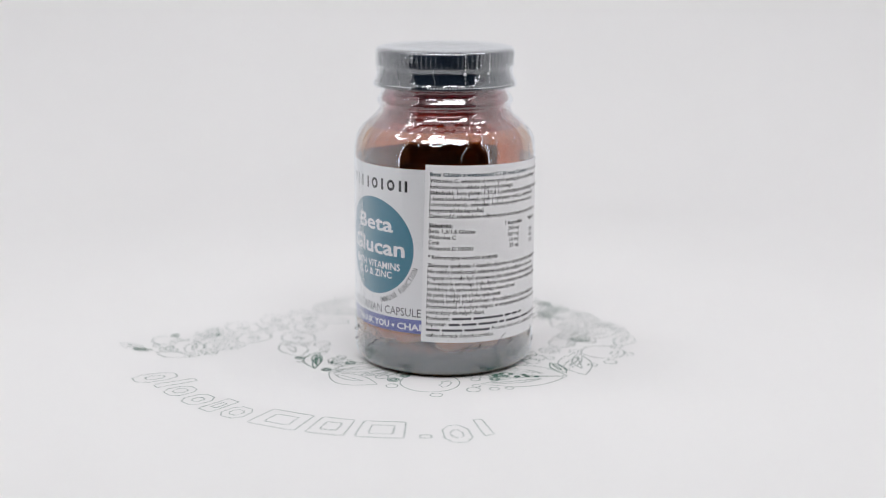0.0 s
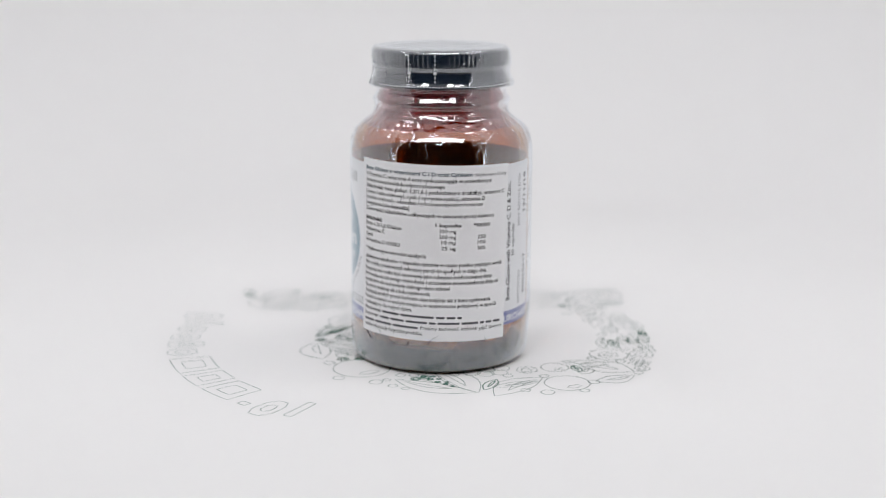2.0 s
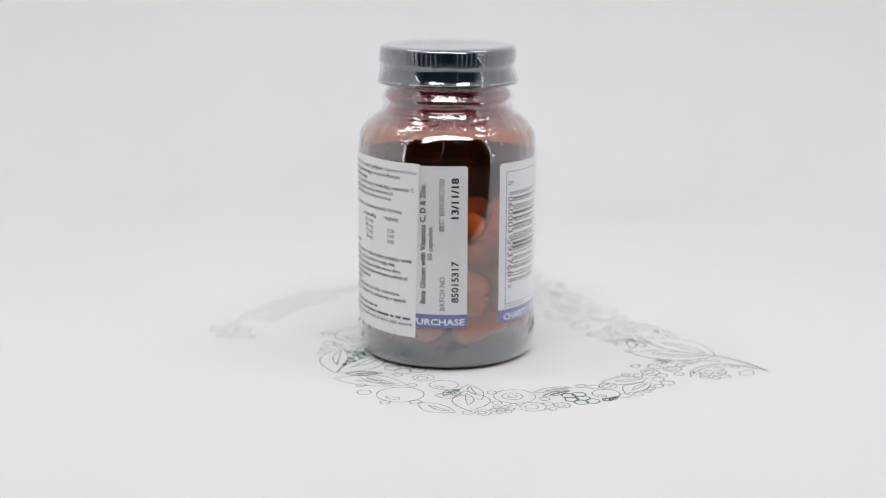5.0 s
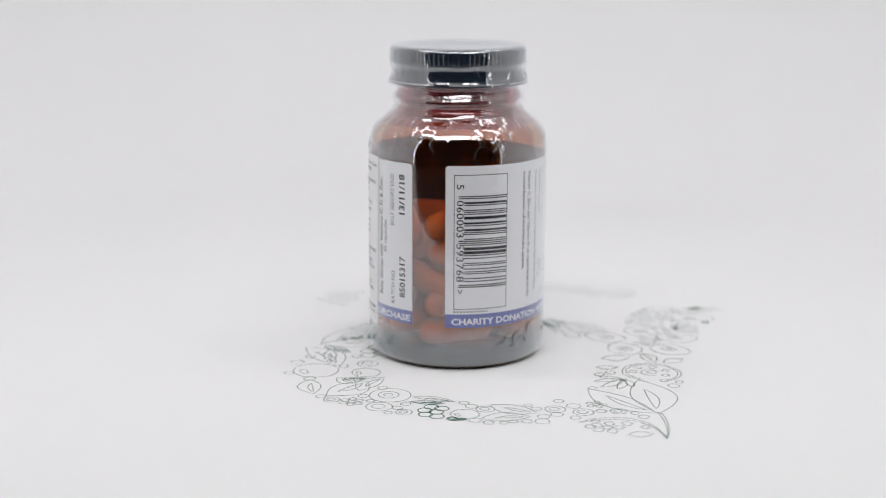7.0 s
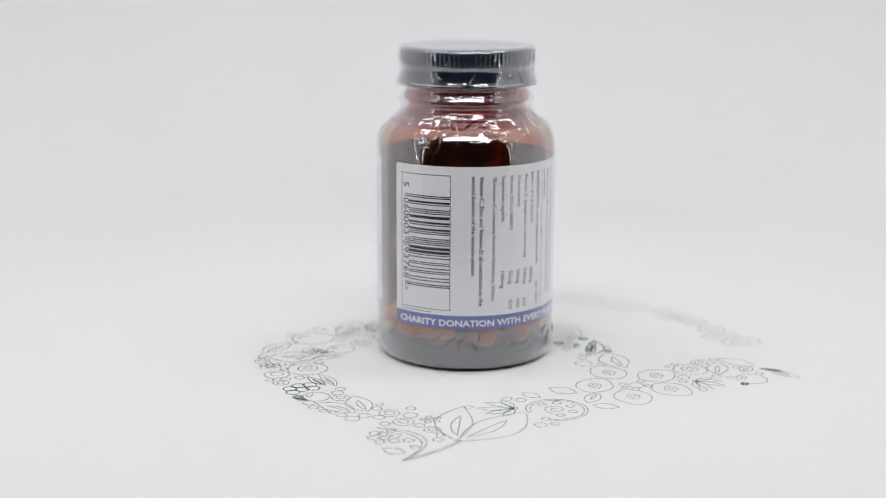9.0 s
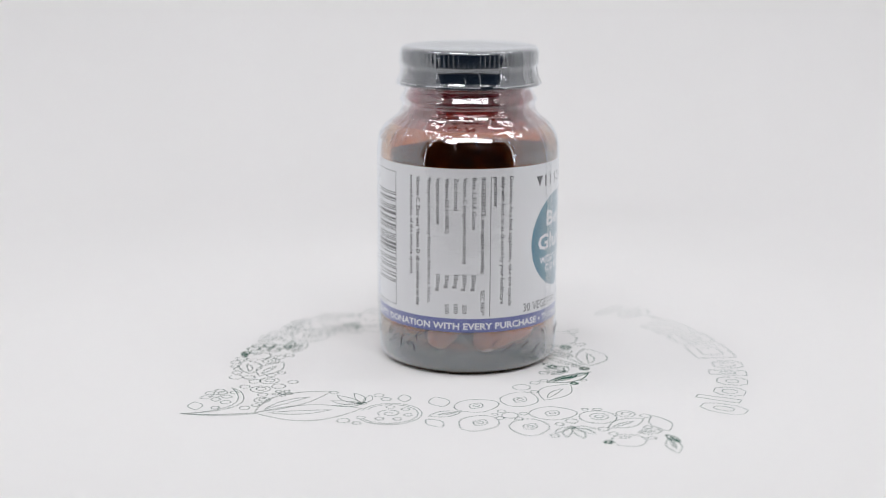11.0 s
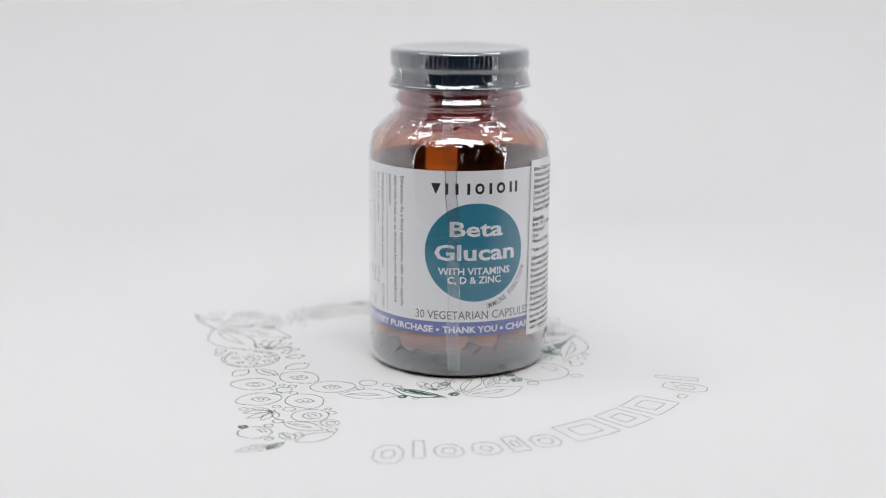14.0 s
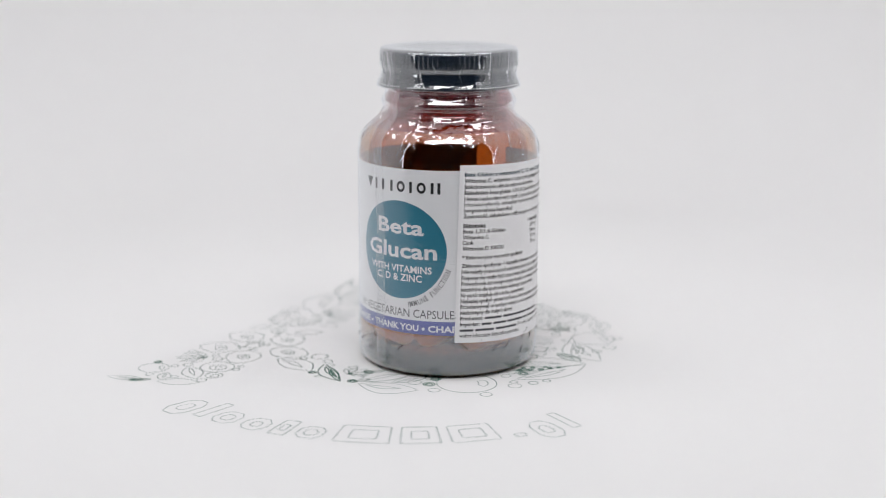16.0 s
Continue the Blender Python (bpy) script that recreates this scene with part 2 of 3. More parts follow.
def leaf(u0, v0, u1, v1, w, bend=0.0, slit=True, ink=None):
    st = [leaf_line(u0, v0, u1, v1, w if slit else 0.8 * w, bend)]
    if slit:
        du, dv = u1 - u0, v1 - v0
        st.append(leaf_line(u0 + 0.12 * du, v0 + 0.12 * dv, u0 + 0.72 * du, v0 + 0.72 * dv, w * 0.22, bend * 0.7))
    return drawn("drawn_leaf", st, ink)


def berry(u, v, r, rings=1, ink=None):
    st = [ring(u, v, r)]
    if rings > 1:
        st.append(ring(u + r * 0.1, v + r * 0.05, r * 0.5, n=18))
    if rings > 2:
        st.append(ring(u + r * 0.1, v + r * 0.05, r * 0.22, n=12))
    if ink is M_INK_DEEP:
        st.append(ring(u, v, r * 0.6, n=14))
    return drawn("drawn_berry", st, ink)


def drop(u, v, r, du, dv):
    """Rounded fruit with a point towards (du, dv) and two rings inside."""
    a0, pts = math.atan2(dv, du), []
    for i in range(32):
        a = 2 * math.pi * i / 32
        k = 1 + 0.32 * max(0.0, math.cos(a)) ** 6 + 0.14 * max(0.0, -math.cos(a)) ** 6
        pts.append((u + r * k * math.cos(a + a0), v + r * k * math.sin(a + a0)))
    return drawn("drawn_fruit", [(pts, True), leaf_line(u - 0.45 * r, v - 0.1 * r, u + 0.5 * r, v + 0.2 * r, r * 0.7), ring(u + 0.05 * r, v + 0.05 * r, r * 0.16, n=10)])


def flower(u, v, r, n=5, ink=None):
    st = [ring(u, v, r * 0.26, n=10)]
    for k in range(n):
        a = 2 * math.pi * k / n + 0.3
        st.append(leaf_line(u + 0.3 * r * math.cos(a), v + 0.3 * r * math.sin(a), u + r * math.cos(a), v + r * math.sin(a), r * 0.55))
    return drawn("drawn_flower", st, ink)


def tulip(u, v, r, ang):
    st = []
    for turn_by, size, w in ((-62, 1.1, 0.34), (-30, 1.35, 0.4), (0, 1.5, 0.44), (30, 1.35, 0.4), (62, 1.1, 0.34)):
        a = radians(ang + turn_by)
        bu, bv = u - 0.6 * r * math.cos(radians(ang)), v - 0.6 * r * math.sin(radians(ang))
        st.append(leaf_line(bu, bv, bu + size * r * math.cos(a), bv + size * r * math.sin(a), w * r, 0.08 * r * (1 if turn_by > 0 else -1)))
    st.append(ring(u - 0.6 * r * math.cos(radians(ang)), v - 0.6 * r * math.sin(radians(ang)), 0.16 * r, n=10))
    return drawn("drawn_flower", st)


def curl(u, v, r, turns, a0):
    def coil(radius, inner, sweep_by, start, n=40):
        return [(u + (radius + (inner - radius) * i / n) * math.cos(start + sweep_by * i / n), v + (radius + (inner - radius) * i / n) * math.sin(start + sweep_by * i / n)) for i in range(n + 1)]

    strokes = [(coil(r, r * 0.86, -1.72 * math.pi, a0), False), (coil(r * 0.9, r * 0.74, -1.68 * math.pi, a0), False), (coil(r * 0.36, r * 0.06, 2 * math.pi * turns, a0), False)]
    return drawn("drawn_spiral", strokes)


def grapes(u, v, r, ink=None):
    return drawn("drawn_grapes", [ring(u + r * x, v + r * y, r, n=14) for x, y in ((0, 0), (1.7, 0.3), (0.6, 1.7), (2.3, 1.9), (0.3, 3.3), (1.9, 3.5))], ink)


def apple(u, v, r):
    cres = [(u + r * (0.18 + 0.5 * math.cos(a)), v - r * (0.12 + 0.5 * math.sin(a))) for a in (-0.3, 0.1, 0.5, 0.9, 1.3)]
    cres += [(u + r * (0.12 + 0.26 * math.cos(a)), v - r * (0.1 + 0.26 * math.sin(a))) for a in (1.3, 0.8, 0.3, -0.2)]
    return drawn("drawn_apple", [ring(u, v, r, r * 0.98, 34), (cres, True)])


def arc_band(u0, v0, u1, v1, sag, width):
    d = Vector((u1 - u0, v1 - v0))
    s = Vector((-d.y, d.x)).normalized()
    path = [Vector((u0, v0)) + d * (i / 16) + s * sag * 4 * (i / 16) * (1 - i / 16) for i in range(17)]
    back = [p + s * width * math.sin(math.pi * (16 - i) / 16 * 0.5 + 0.05) for i, p in enumerate(reversed(path))]
    return drawn("drawn_stem", [([(p.x, p.y) for p in path] + [(p.x, p.y) for p in back[1:]], True)])


def draw_stem():
    arc_band(32, 50, 118, 70, 30, 7)
    arc_band(32, 50, 52, 122, 4, 3)
    leaf(50, 118, 86, 216, 46, 6)
    leaf(52, 118, 130, 172, 36, -6)
    leaf(46, 60, 68, 50, 18, slit=False)
    flower(90, 64, 17)
    berry(74, 80, 5), berry(56, 76, 4), berry(106, 62, 5), berry(104, 78, 4)
    berry(120, 100, 10, 2), berry(88, 113, 8, 2), berry(62, 104, 5), berry(124, 82, 5), berry(104, 108, 5)
    flower(113, 126, 11)
    berry(133, 115, 7), berry(148, 100, 10, 2), berry(143, 86, 6), berry(150, 125, 5), berry(72, 112, 4)
    tulip(108, 200, 24, -60)
    berry(126, 176, 4), berry(48, 208, 6), berry(60, 222, 4), berry(44, 222, 4), berry(128, 222, 5)
    curl(78, 246, 33, 1.6, -math.pi * 0.75)
    berry(61, 240, 4), berry(64, 257, 4), berry(78, 264, 4), berry(93, 258, 4), berry(96, 242, 4)
    leaf(114, 252, 136, 246, 16, slit=False), berry(118, 232, 5)
    leaf(52, 304, 70, 284, 20, slit=False)
    leaf(98, 312, 78, 284, 16)
    leaf(108, 292, 136, 278, 26, slit=False)
    drop(71, 335, 19, -1, -0.3)
    drop(118, 322, 19, 0.6, 0.8)
    berry(98, 360, 8), berry(88, 352, 4), berry(108, 350, 4), berry(90, 370, 4), berry(106, 372, 4), berry(98, 345, 3)
    drop(71, 383, 19, -1, 0.2)
    drop(113, 398, 19, 0.3, 1)
    drop(146, 361, 19, 1, 0.1)
    berry(185, 357, 9), berry(203, 368, 5), berry(174, 372, 4), berry(212, 376, 4)
    tulip(67, 428, 21, 150)
    berry(95, 420, 6), berry(84, 410, 4), berry(52, 410, 4)
    berry(112, 443, 18, 3), berry(127, 468, 9, 2), berry(126, 487, 5), berry(134, 440, 4), berry(132, 428, 3)
    berry(80, 452, 5), berry(70, 462, 4)
    apple(55, 478, 16)
    leaf(84, 456, 118, 486, 22), leaf(78, 484, 88, 506, 14)
    leaf(88, 512, 128, 494, 26, slit=False)
    leaf(70, 514, 32, 524, 14), leaf(60, 524, 78, 510, 8, ink=M_INK_DEEP)
    berry(66, 498, 4), berry(94, 492, 4), berry(46, 460, 4, ink=M_INK_DEEP)


def draw_bowl():
    leaf(150, 386, 206, 404, 32, -3)
    leaf(206, 380, 248, 418, 20, 3, ink=M_INK_DEEP), leaf(216, 386, 252, 420, 8, ink=M_INK_DEEP)
    tulip(250, 384, 17, -70), berry(238, 372, 5), berry(268, 372, 5)
    berry(210, 408, 4, ink=M_INK_DEEP), berry(222, 416, 3), berry(262, 412, 5, 2, M_INK_DEEP), berry(272, 402, 4)
    leaf(268, 412, 304, 350, 32, -4), leaf(272, 416, 336, 404, 34, 5), leaf(300, 396, 322, 360, 16)
    berry(320, 384, 7), berry(328, 362, 7), berry(336, 382, 6, 2, M_INK_DEEP), berry(350, 396, 6), berry(310, 345, 4)
    flower(332, 332, 14)
    apple(368, 360, 31)
    berry(346, 312, 7), berry(358, 298, 6), berry(350, 328, 5), berry(360, 318, 6), berry(376, 316, 6), berry(392, 318, 5)
    berry(402, 382, 6), berry(415, 343, 7), berry(427, 325, 5), berry(436, 312, 4), berry(408, 332, 4)
    leaf(372, 284, 448, 238, 34, -6)
    leaf(406, 324, 448, 240, 30, 6)
    for k, (u, v) in enumerate(((386, 296), (398, 292), (392, 304), (404, 302), (380, 306))):
        berry(u, v, 5, ink=M_INK_DEEP if k % 2 else None)
    drawn("drawn_leaf", [([(399, 303), (384, 284), (440, 252)], True)], M_INK_DEEP, 0.12)
    for u, v, r in ((396, 294, 3), (405, 287, 3.2), (414, 279, 2.8), (421, 271, 2.4), (404, 278, 2.4), (428, 264, 2.0), (396, 284, 2.2), (415, 270, 2.0)):
        berry(u, v, r, ink=M_INK_DEEP)
    berry(334, 364, 5, ink=M_INK_DEEP), berry(261, 378, 5, ink=M_INK_DEEP)
    leaf(398, 170, 458, 222, 36, 6), leaf(412, 176, 430, 224, 14)
    leaf(404, 218, 440, 232, 14, ink=M_INK_DEEP)
    grapes(366, 212, 9)
    berry(372, 185, 11, 2), berry(362, 250, 7), berry(392, 206, 5), berry(388, 262, 5)
    apple(416, 146, 24)
    berry(446, 168, 7), berry(440, 190, 5), berry(393, 168, 5), berry(412, 118, 6), berry(440, 130, 5)
    apple(363, 155, 15), leaf(356, 136, 378, 128, 10, ink=M_INK_DEEP)
    leaf(352, 128, 376, 72, 38, -4), leaf(340, 146, 350, 96, 24, 4), leaf(362, 118, 386, 128, 18)
    leaf(390, 74, 410, 116, 24, -3)
    flower(345, 62, 13, 6), berry(366, 62, 8, 2), berry(328, 70, 4), berry(330, 112, 5), berry(380, 68, 5)
    berry(315, 92, 21, 3), berry(314, 56, 13, 2), berry(340, 82, 5), berry(292, 72, 5)
    leaf(248, 92, 292, 94, 12, 2), leaf(256, 84, 290, 80, 10, ink=M_INK_DEEP)
    grapes(252, 46, 7, M_INK_DEEP), berry(286, 48, 8, 2), berry(296, 58, 5), berry(236, 44, 5, ink=M_INK_DEEP), berry(300, 42, 4)
    apple(228, 60, 14), leaf(222, 48, 236, 40, 7, ink=M_INK_DEEP)
    leaf(166, 72, 210, 52, 24, 3), leaf(162, 84, 212, 94, 26, -2)
    berry(213, 80, 9, 2), berry(214, 46, 6), berry(200, 44, 5), berry(186, 48, 4), berry(228, 84, 6), berry(238, 92, 5)
    berry(152, 62, 7), berry(166, 58, 5), berry(154, 76, 6), berry(166, 96, 5), berry(176, 104, 4), berry(178, 54, 4)


draw_stem()
draw_bowl()

# the word along the rim is a trade name: plain outlined blocks of its letters' sizes
RIM_X, RIM_Y, RIM_R = -11.0, 6.9, 80.7


def rim_block(a0, a1, low, high, hole=0.0):
    """Outlined block between two angles on the rim; low and high are heights over its base line, inwards."""
    def at(a, h):
        return (RIM_X + (RIM_R - h) * math.cos(radians(a)), RIM_Y + (RIM_R - h) * math.sin(radians(a)))

    def outline(p0, p1, h0, h1, cut):
        w = (p1 - p0) * cut
        c = (h1 - h0) * cut
        pts = [at(p0 + w + (p1 - p0 - 2 * w) * k / 5, h0) for k in range(6)] + [at(p1, h0 + c), at(p1, h1 - c)]
        return pts + [at(p1 - w - (p1 - p0 - 2 * w) * k / 5, h1) for k in range(6)] + [at(p0, h1 - c), at(p0, h0 + c)]

    whole = bmesh.new()
    merge(whole, ribbon(outline(a0, a1, low, high, 0.26 if hole and high < 9 else 0.04), LINE))
    if hole:
        wa, wh = (a1 - a0) * hole, (high - low) * hole
        merge(whole, ribbon(outline(a0 + wa, a1 - wa, low + wh, high - wh, 0.26 if high < 9 else 0.06), LINE))
    part("outlined_block", whole, M_INK, sheet, smooth=False)


for a0, a1, low, high, hole in ((-156.2, -151.2, -3.6, 8.2, 0.28), (-149.4, -147.4, 0, 11.5, 0), (-145.6, -140.6, 0, 8.2, 0.26), (-138.8, -133.8, 0, 8.2, 0.3),
                                (-132.2, -129.0, 0, 10.2, 0.3), (-127.4, -122.4, 0, 8.2, 0.26)):
    rim_block(a0, a1, low, high, hole)
for a0, a1, low, high, hole in ((-120.0, -110.2, 0, 11.5, 0.24), (-108.2, -101.2, 0, 11.5, 0.27), (-99.2, -90.6, 0, 11.5, 0.24), (-87.8, -85.8, 0, 2.2, 0),
                                (-83.6, -78.8, -3.6, 8.2, 0.28), (-76.6, -74.8, 0, 11.5, 0)):
    rim_block(a0, a1, low, high, hole)


# ---- the bottle ----
bottle = tagged(new("supplement_bottle"), "amber glass capsule bottle with dark lid, sealed in clear film", "bottle")
bottle.location = BOTTLE_AT
R_GLASS, R_LABEL, R_FILM, R_STICKER = 24.90, 25.02, 25.26, 25.38

OUTER = [(0, 0.9), (14, 0.8), (20.5, 0.25), (22.2, 0.1), (23.6, 0.7), (24.5, 2.0), (R_GLASS, 4.0), (R_GLASS, 20), (R_GLASS, 40), (R_GLASS, 57.0), (24.7, 59.6), (24.3, 62.2), (23.3, 64.6),
         (21.4, 66.8), (19.2, 68.6), (17.4, 69.9), (16.5, 71.2), (16.3, 72.6), (17.4, 73.2), (17.7, 73.9), (17.4, 74.9), (16.7, 76.0), (16.3, 80.0), (16.3, 85.6)]
INNER = [(13.9, 85.6), (13.9, 72.0), (14.6, 70.4), (17.0, 68.2), (19.6, 66.0), (21.2, 63.4), (22.0, 60.6), (22.3, 57.0), (22.3, 20), (22.3, 9.0), (21.6, 7.0), (19.5, 5.8), (10, 5.4), (0, 5.2)]
split_out, split_in = 13, 3
part("glass_body", revolve(OUTER[:split_out + 1], 128), M_GLASS, bottle, "dark amber see-through glass")
part("inner_wall", revolve(INNER[split_in:], 128), M_GLASS_INNER, bottle)
part("glass_neck", revolve(OUTER[split_out:] + INNER[:split_in + 1], 128), M_NECK, bottle, "thick dark red-brown glass neck")
# heel fills the rim, so its tint draws the dark contact line
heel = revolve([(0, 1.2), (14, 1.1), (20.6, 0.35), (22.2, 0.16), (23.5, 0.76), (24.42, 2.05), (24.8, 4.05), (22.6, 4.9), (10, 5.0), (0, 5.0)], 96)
part("glass_heel", heel, M_HEEL, bottle, "thick dark glass base, its tint holding the contact shade too")


def knurl(a, z):
    return 0.13 * math.cos(90 * a) if 83.4 < z < 86.9 else 0.0


LID = [(0, 87.4), (13.6, 87.4), (14.2, 87.6), (15.0, 87.7), (17.6, 87.7), (18.3, 87.55), (18.65, 87.2), (18.8, 86.8), (18.8, 83.5), (18.7, 83.2), (18.2, 82.6), (18.05, 81.8), (18.25, 80.9),
       (18.6, 79.9), (19.05, 78.9), (19.45, 78.3), (19.55, 77.9), (19.3, 77.6), (18.6, 77.7), (17.9, 78.5), (17.9, 86.2), (0, 86.4)]
part("lid", revolve(LID, 720, knurl), M_LID, bottle, "navy-black ribbed screw lid")

FILM = [(24.75, 1.5), (25.0, 2.2), (R_FILM, 4.0), (R_FILM, 12), (R_FILM, 20), (R_FILM, 30), (R_FILM, 40), (R_FILM, 50), (R_FILM, 57.2), (25.2, 59.6), (24.95, 61.6), (24.5, 63.4), (23.7, 65.0),
        (22.3, 66.6), (20.5, 68.0), (19.0, 69.4), (18.2, 70.8), (18.0, 71.8), (18.35, 72.5), (18.75, 73.1), (18.8, 73.6), (18.45, 74.2), (17.7, 75.4), (17.15, 76.5), (17.6, 77.1), (19.7, 77.45), (19.9, 77.9), (19.6, 78.6), (19.1, 79.5),
        (18.75, 80.5), (18.6, 81.6), (18.65, 82.5), (19.0, 83.1), (19.15, 86.8), (18.95, 87.4), (18.4, 87.95), (17.5, 88.12), (15.0, 88.08), (13.0, 87.95), (8.0, 87.9), (0, 87.88)]


def crumple(a, z):
    shoulder = math.exp(-((z - 66.5) / 4.0) ** 2)
    foot = math.exp(-((z - 2.5) / 2.5) ** 2)
    wob = noise.noise(Vector((math.cos(a) * 3.2, math.sin(a) * 3.2, z * 0.22)))
    fine = noise.noise(Vector((math.cos(a) * 5, math.sin(a) * 5, z * 1.1 + 7)))
    fold = 1 - abs(noise.noise(Vector((math.cos(a) * 6, math.sin(a) * 6, z * 0.28 + 3)))) * 2.4
    thin = noise.noise(Vector((math.cos(a) * 11, math.sin(a) * 11, z * 0.5 + 11)))
    cap = 1.0 if 77.6 < z < 87.0 else 0.0
    bridge = math.exp(-((z - 75.0) / 1.6) ** 2)
    ribs = 0.025 * math.cos(90 * a) * (0.6 + 0.8 * wob) if 83.4 < z < 86.9 else 0.0
    away = (math.degrees(a) - 42 + 180) % 360 - 180
    stand_off = 0.75 * math.exp(-(away / 30) ** 2) * min(1.0, max(0.0, (z - 4) / 10)) * min(1.0, max(0.0, (88.4 - z) / 5))
    return stand_off + (0.34 * wob + 0.16 * fine + 0.30 * max(0.0, fold) ** 3 + 0.10 * thin) * shoulder + 0.06 * wob * foot + 0.03 * wob + ribs + cap * (0.10 * fine + 0.07 * thin) + bridge * (0.10 * fine + 0.10 * wob)


def fine_profile(prof, step):
    out = [prof[0]]
    for (r0, z0), (r1, z1) in zip(prof, prof[1:]):
        k = max(1, int(math.hypot(r1 - r0, z1 - z0) / step))
        out += [(r0 + (r1 - r0) * i / k, z0 + (z1 - z0) * i / k) for i in range(1, k + 1)]
    return out


FINE = fine_profile(FILM, 0.5)
LOW = next(i for i, (r, z) in enumerate(FINE) if z > 11.6)
HIGH = next(i for i, (r, z) in enumerate(FINE) if z > 58.0)
film = part("shrink_film", revolve(FINE[LOW:HIGH + 1], 480, crumple), M_FILM, bottle, "clear glossy shrink film drawn tight over the label")
film.visible_shadow = False
part("film_shoulder", revolve(FINE[HIGH:], 480, crumple), M_FILM_LOOSE, bottle, "crumpled silvery film over shoulder and lid").visible_shadow = False
part("film_foot", revolve(FINE[:LOW + 1], 480, crumple), M_FILM_FOOT, bottle, "glossy film mirroring the paper below").visible_shadow = False


def wrap(r, phi, z):
    a = radians(phi)
    return (r * MM * math.cos(a), r * MM * math.sin(a), z * MM)


def film_radius(z):
    for (r0, z0), (r1, z1) in zip(FILM, FILM[1:]):
        if z0 <= z <= z1:
            return r0 + (r1 - r0) * (z - z0) / max(z1 - z0, 1e-6)
    return R_FILM


def film_strip(phi_at, width, z0, z1, lift, steps=70):
    b = bmesh.new()
    rows = []
    for i in range(steps + 1):
        z = z0 + (z1 - z0) * i / steps
        r = film_radius(z) + lift
        rows.append([b.verts.new(wrap(r, phi_at(z) + width * k / 4, z)) for k in range(5)])
    for r0, r1 in zip(rows, rows[1:]):
        for k in range(4):
            b.faces.new((r0[k], r0[k + 1], r1[k + 1], r1[k]))
    return b


def seam_line(z):
    return -157.6 - 0.22 * max(0.0, z - 46) + 0.6 * math.sin(z * 0.35)


part("seam", film_strip(seam_line, 7.0, 3.0, 87.0, 0.10), M_SEAM, film).visible_shadow = False
part("seam_edge", film_strip(seam_line, 0.45, 3.0, 87.0, 0.16), M_SEAM_EDGE, film)
part("seam_edge", film_strip(lambda z: seam_line(z) + 6.7, 0.35, 3.0, 76.0, 0.16), M_SEAM_EDGE, film)

dots = bmesh.new()
for i in range(150):
    if noise.noise(Vector((i * 0.13, 2.0, 0.0))) > -0.22:
        p = 360 * i / 150
        r = film_radius(78.45) + 0.07
        dots.faces.new([dots.verts.new(wrap(r, p + dx, z)) for dx, z in ((0, 78.3), (1.25, 78.3), (1.25, 78.6), (0, 78.6))])
part("perforation", dots, M_PERF, film, "row of tiny white perforation cuts", smooth=False)
for phi in (-73.0, -51.0):
    dots = bmesh.new()
    for i in range(7):
        z = 79.8 + 1.15 * i
        r = film_radius(z) + 0.09
        w, h = (1.6, 0.45) if i == 2 else (0.5, 0.32)
        dots.faces.new([dots.verts.new(wrap(r, phi + w * math.cos(a), z + h * math.sin(a))) for a in [2 * math.pi * k / 10 for k in range(10)]])
    part("perforation", dots, M_PERF, film, smooth=False)


def crease(phi, z, length, tilt, width, material):
    """A short sharp fold of the film, thickest in its middle."""
    b = bmesh.new()
    rows = []
    for i in range(13):
        t = i / 12 - 0.5
        d = length * t
        zz = z + d * math.cos(radians(tilt)) + 0.5 * math.sin(5 * t)
        r = film_radius(zz) + 0.12
        pp = phi + (d * math.sin(radians(tilt)) + 0.35 * math.sin(9 * t + phi)) / r * 57.3
        w = width * (1 - 4 * t * t) / r * 57.3
        rows.append([b.verts.new(wrap(r + k, pp + q * w, zz)) for q, k in ((-0.5, -0.1), (0, 0.1), (0.5, -0.1))])
    for r0, r1 in zip(rows, rows[1:]):
        for k in range(2):
            b.faces.new((r0[k], r0[k + 1], r1[k + 1], r1[k]))
    part("crease", b, material, film)


rng = random.Random(23)
# folds round the foot, their dark reflections given by the tint
for phi in (84, 88, 93, 97, 101, 106, 112, 162, 170, -176, -168, -140, -96, -78, -66, -52, -20, 14):
    crease(phi + rng.uniform(-2, 2), rng.uniform(5.5, 10.5), rng.uniform(1.6, 4.6), rng.choice((60, 70, -55, 35, 80)), rng.uniform(0.25, 0.6), M_CREASE)
for k in range(11):
    crease(33 * k + rng.uniform(-14, 14), rng.uniform(5.0, 11.5), rng.uniform(0.8, 2.4), rng.choice((55, 68, -60, 30, 82, -80)), rng.uniform(0.12, 0.3), M_CREASE)
for k in range(26):
    crease(360 * k / 26 + rng.uniform(-5, 5), rng.uniform(60.5, 69.0), rng.uniform(2.0, 6.5), rng.choice((0, 8, -14, 75, 82, -80, 30)), rng.uniform(0.2, 0.5), M_SEAM_EDGE)
for k in range(16):
    crease(360 * k / 16 + rng.uniform(-9, 9), rng.uniform(79.5, 84.0), rng.uniform(1.5, 5.0), rng.choice((0, 25, -30, 80)), rng.uniform(0.15, 0.3), M_SEAM_EDGE)


# a round air pocket under the film, above the code panel
b = bmesh.new()
pocket = [[b.verts.new(wrap(film_radius(60.0 + q * math.sin(a)) + 0.10, 75.5 + q * math.cos(a) / 25.2 * 57.3, 60.0 + q * math.sin(a))) for q in (2.4, 2.7)] for a in [2 * math.pi * k / 40 - 0.6 for k in range(31)]]
for r0, r1 in zip(pocket, pocket[1:]):
    b.faces.new((r0[0], r0[1], r1[1], r1[0]))
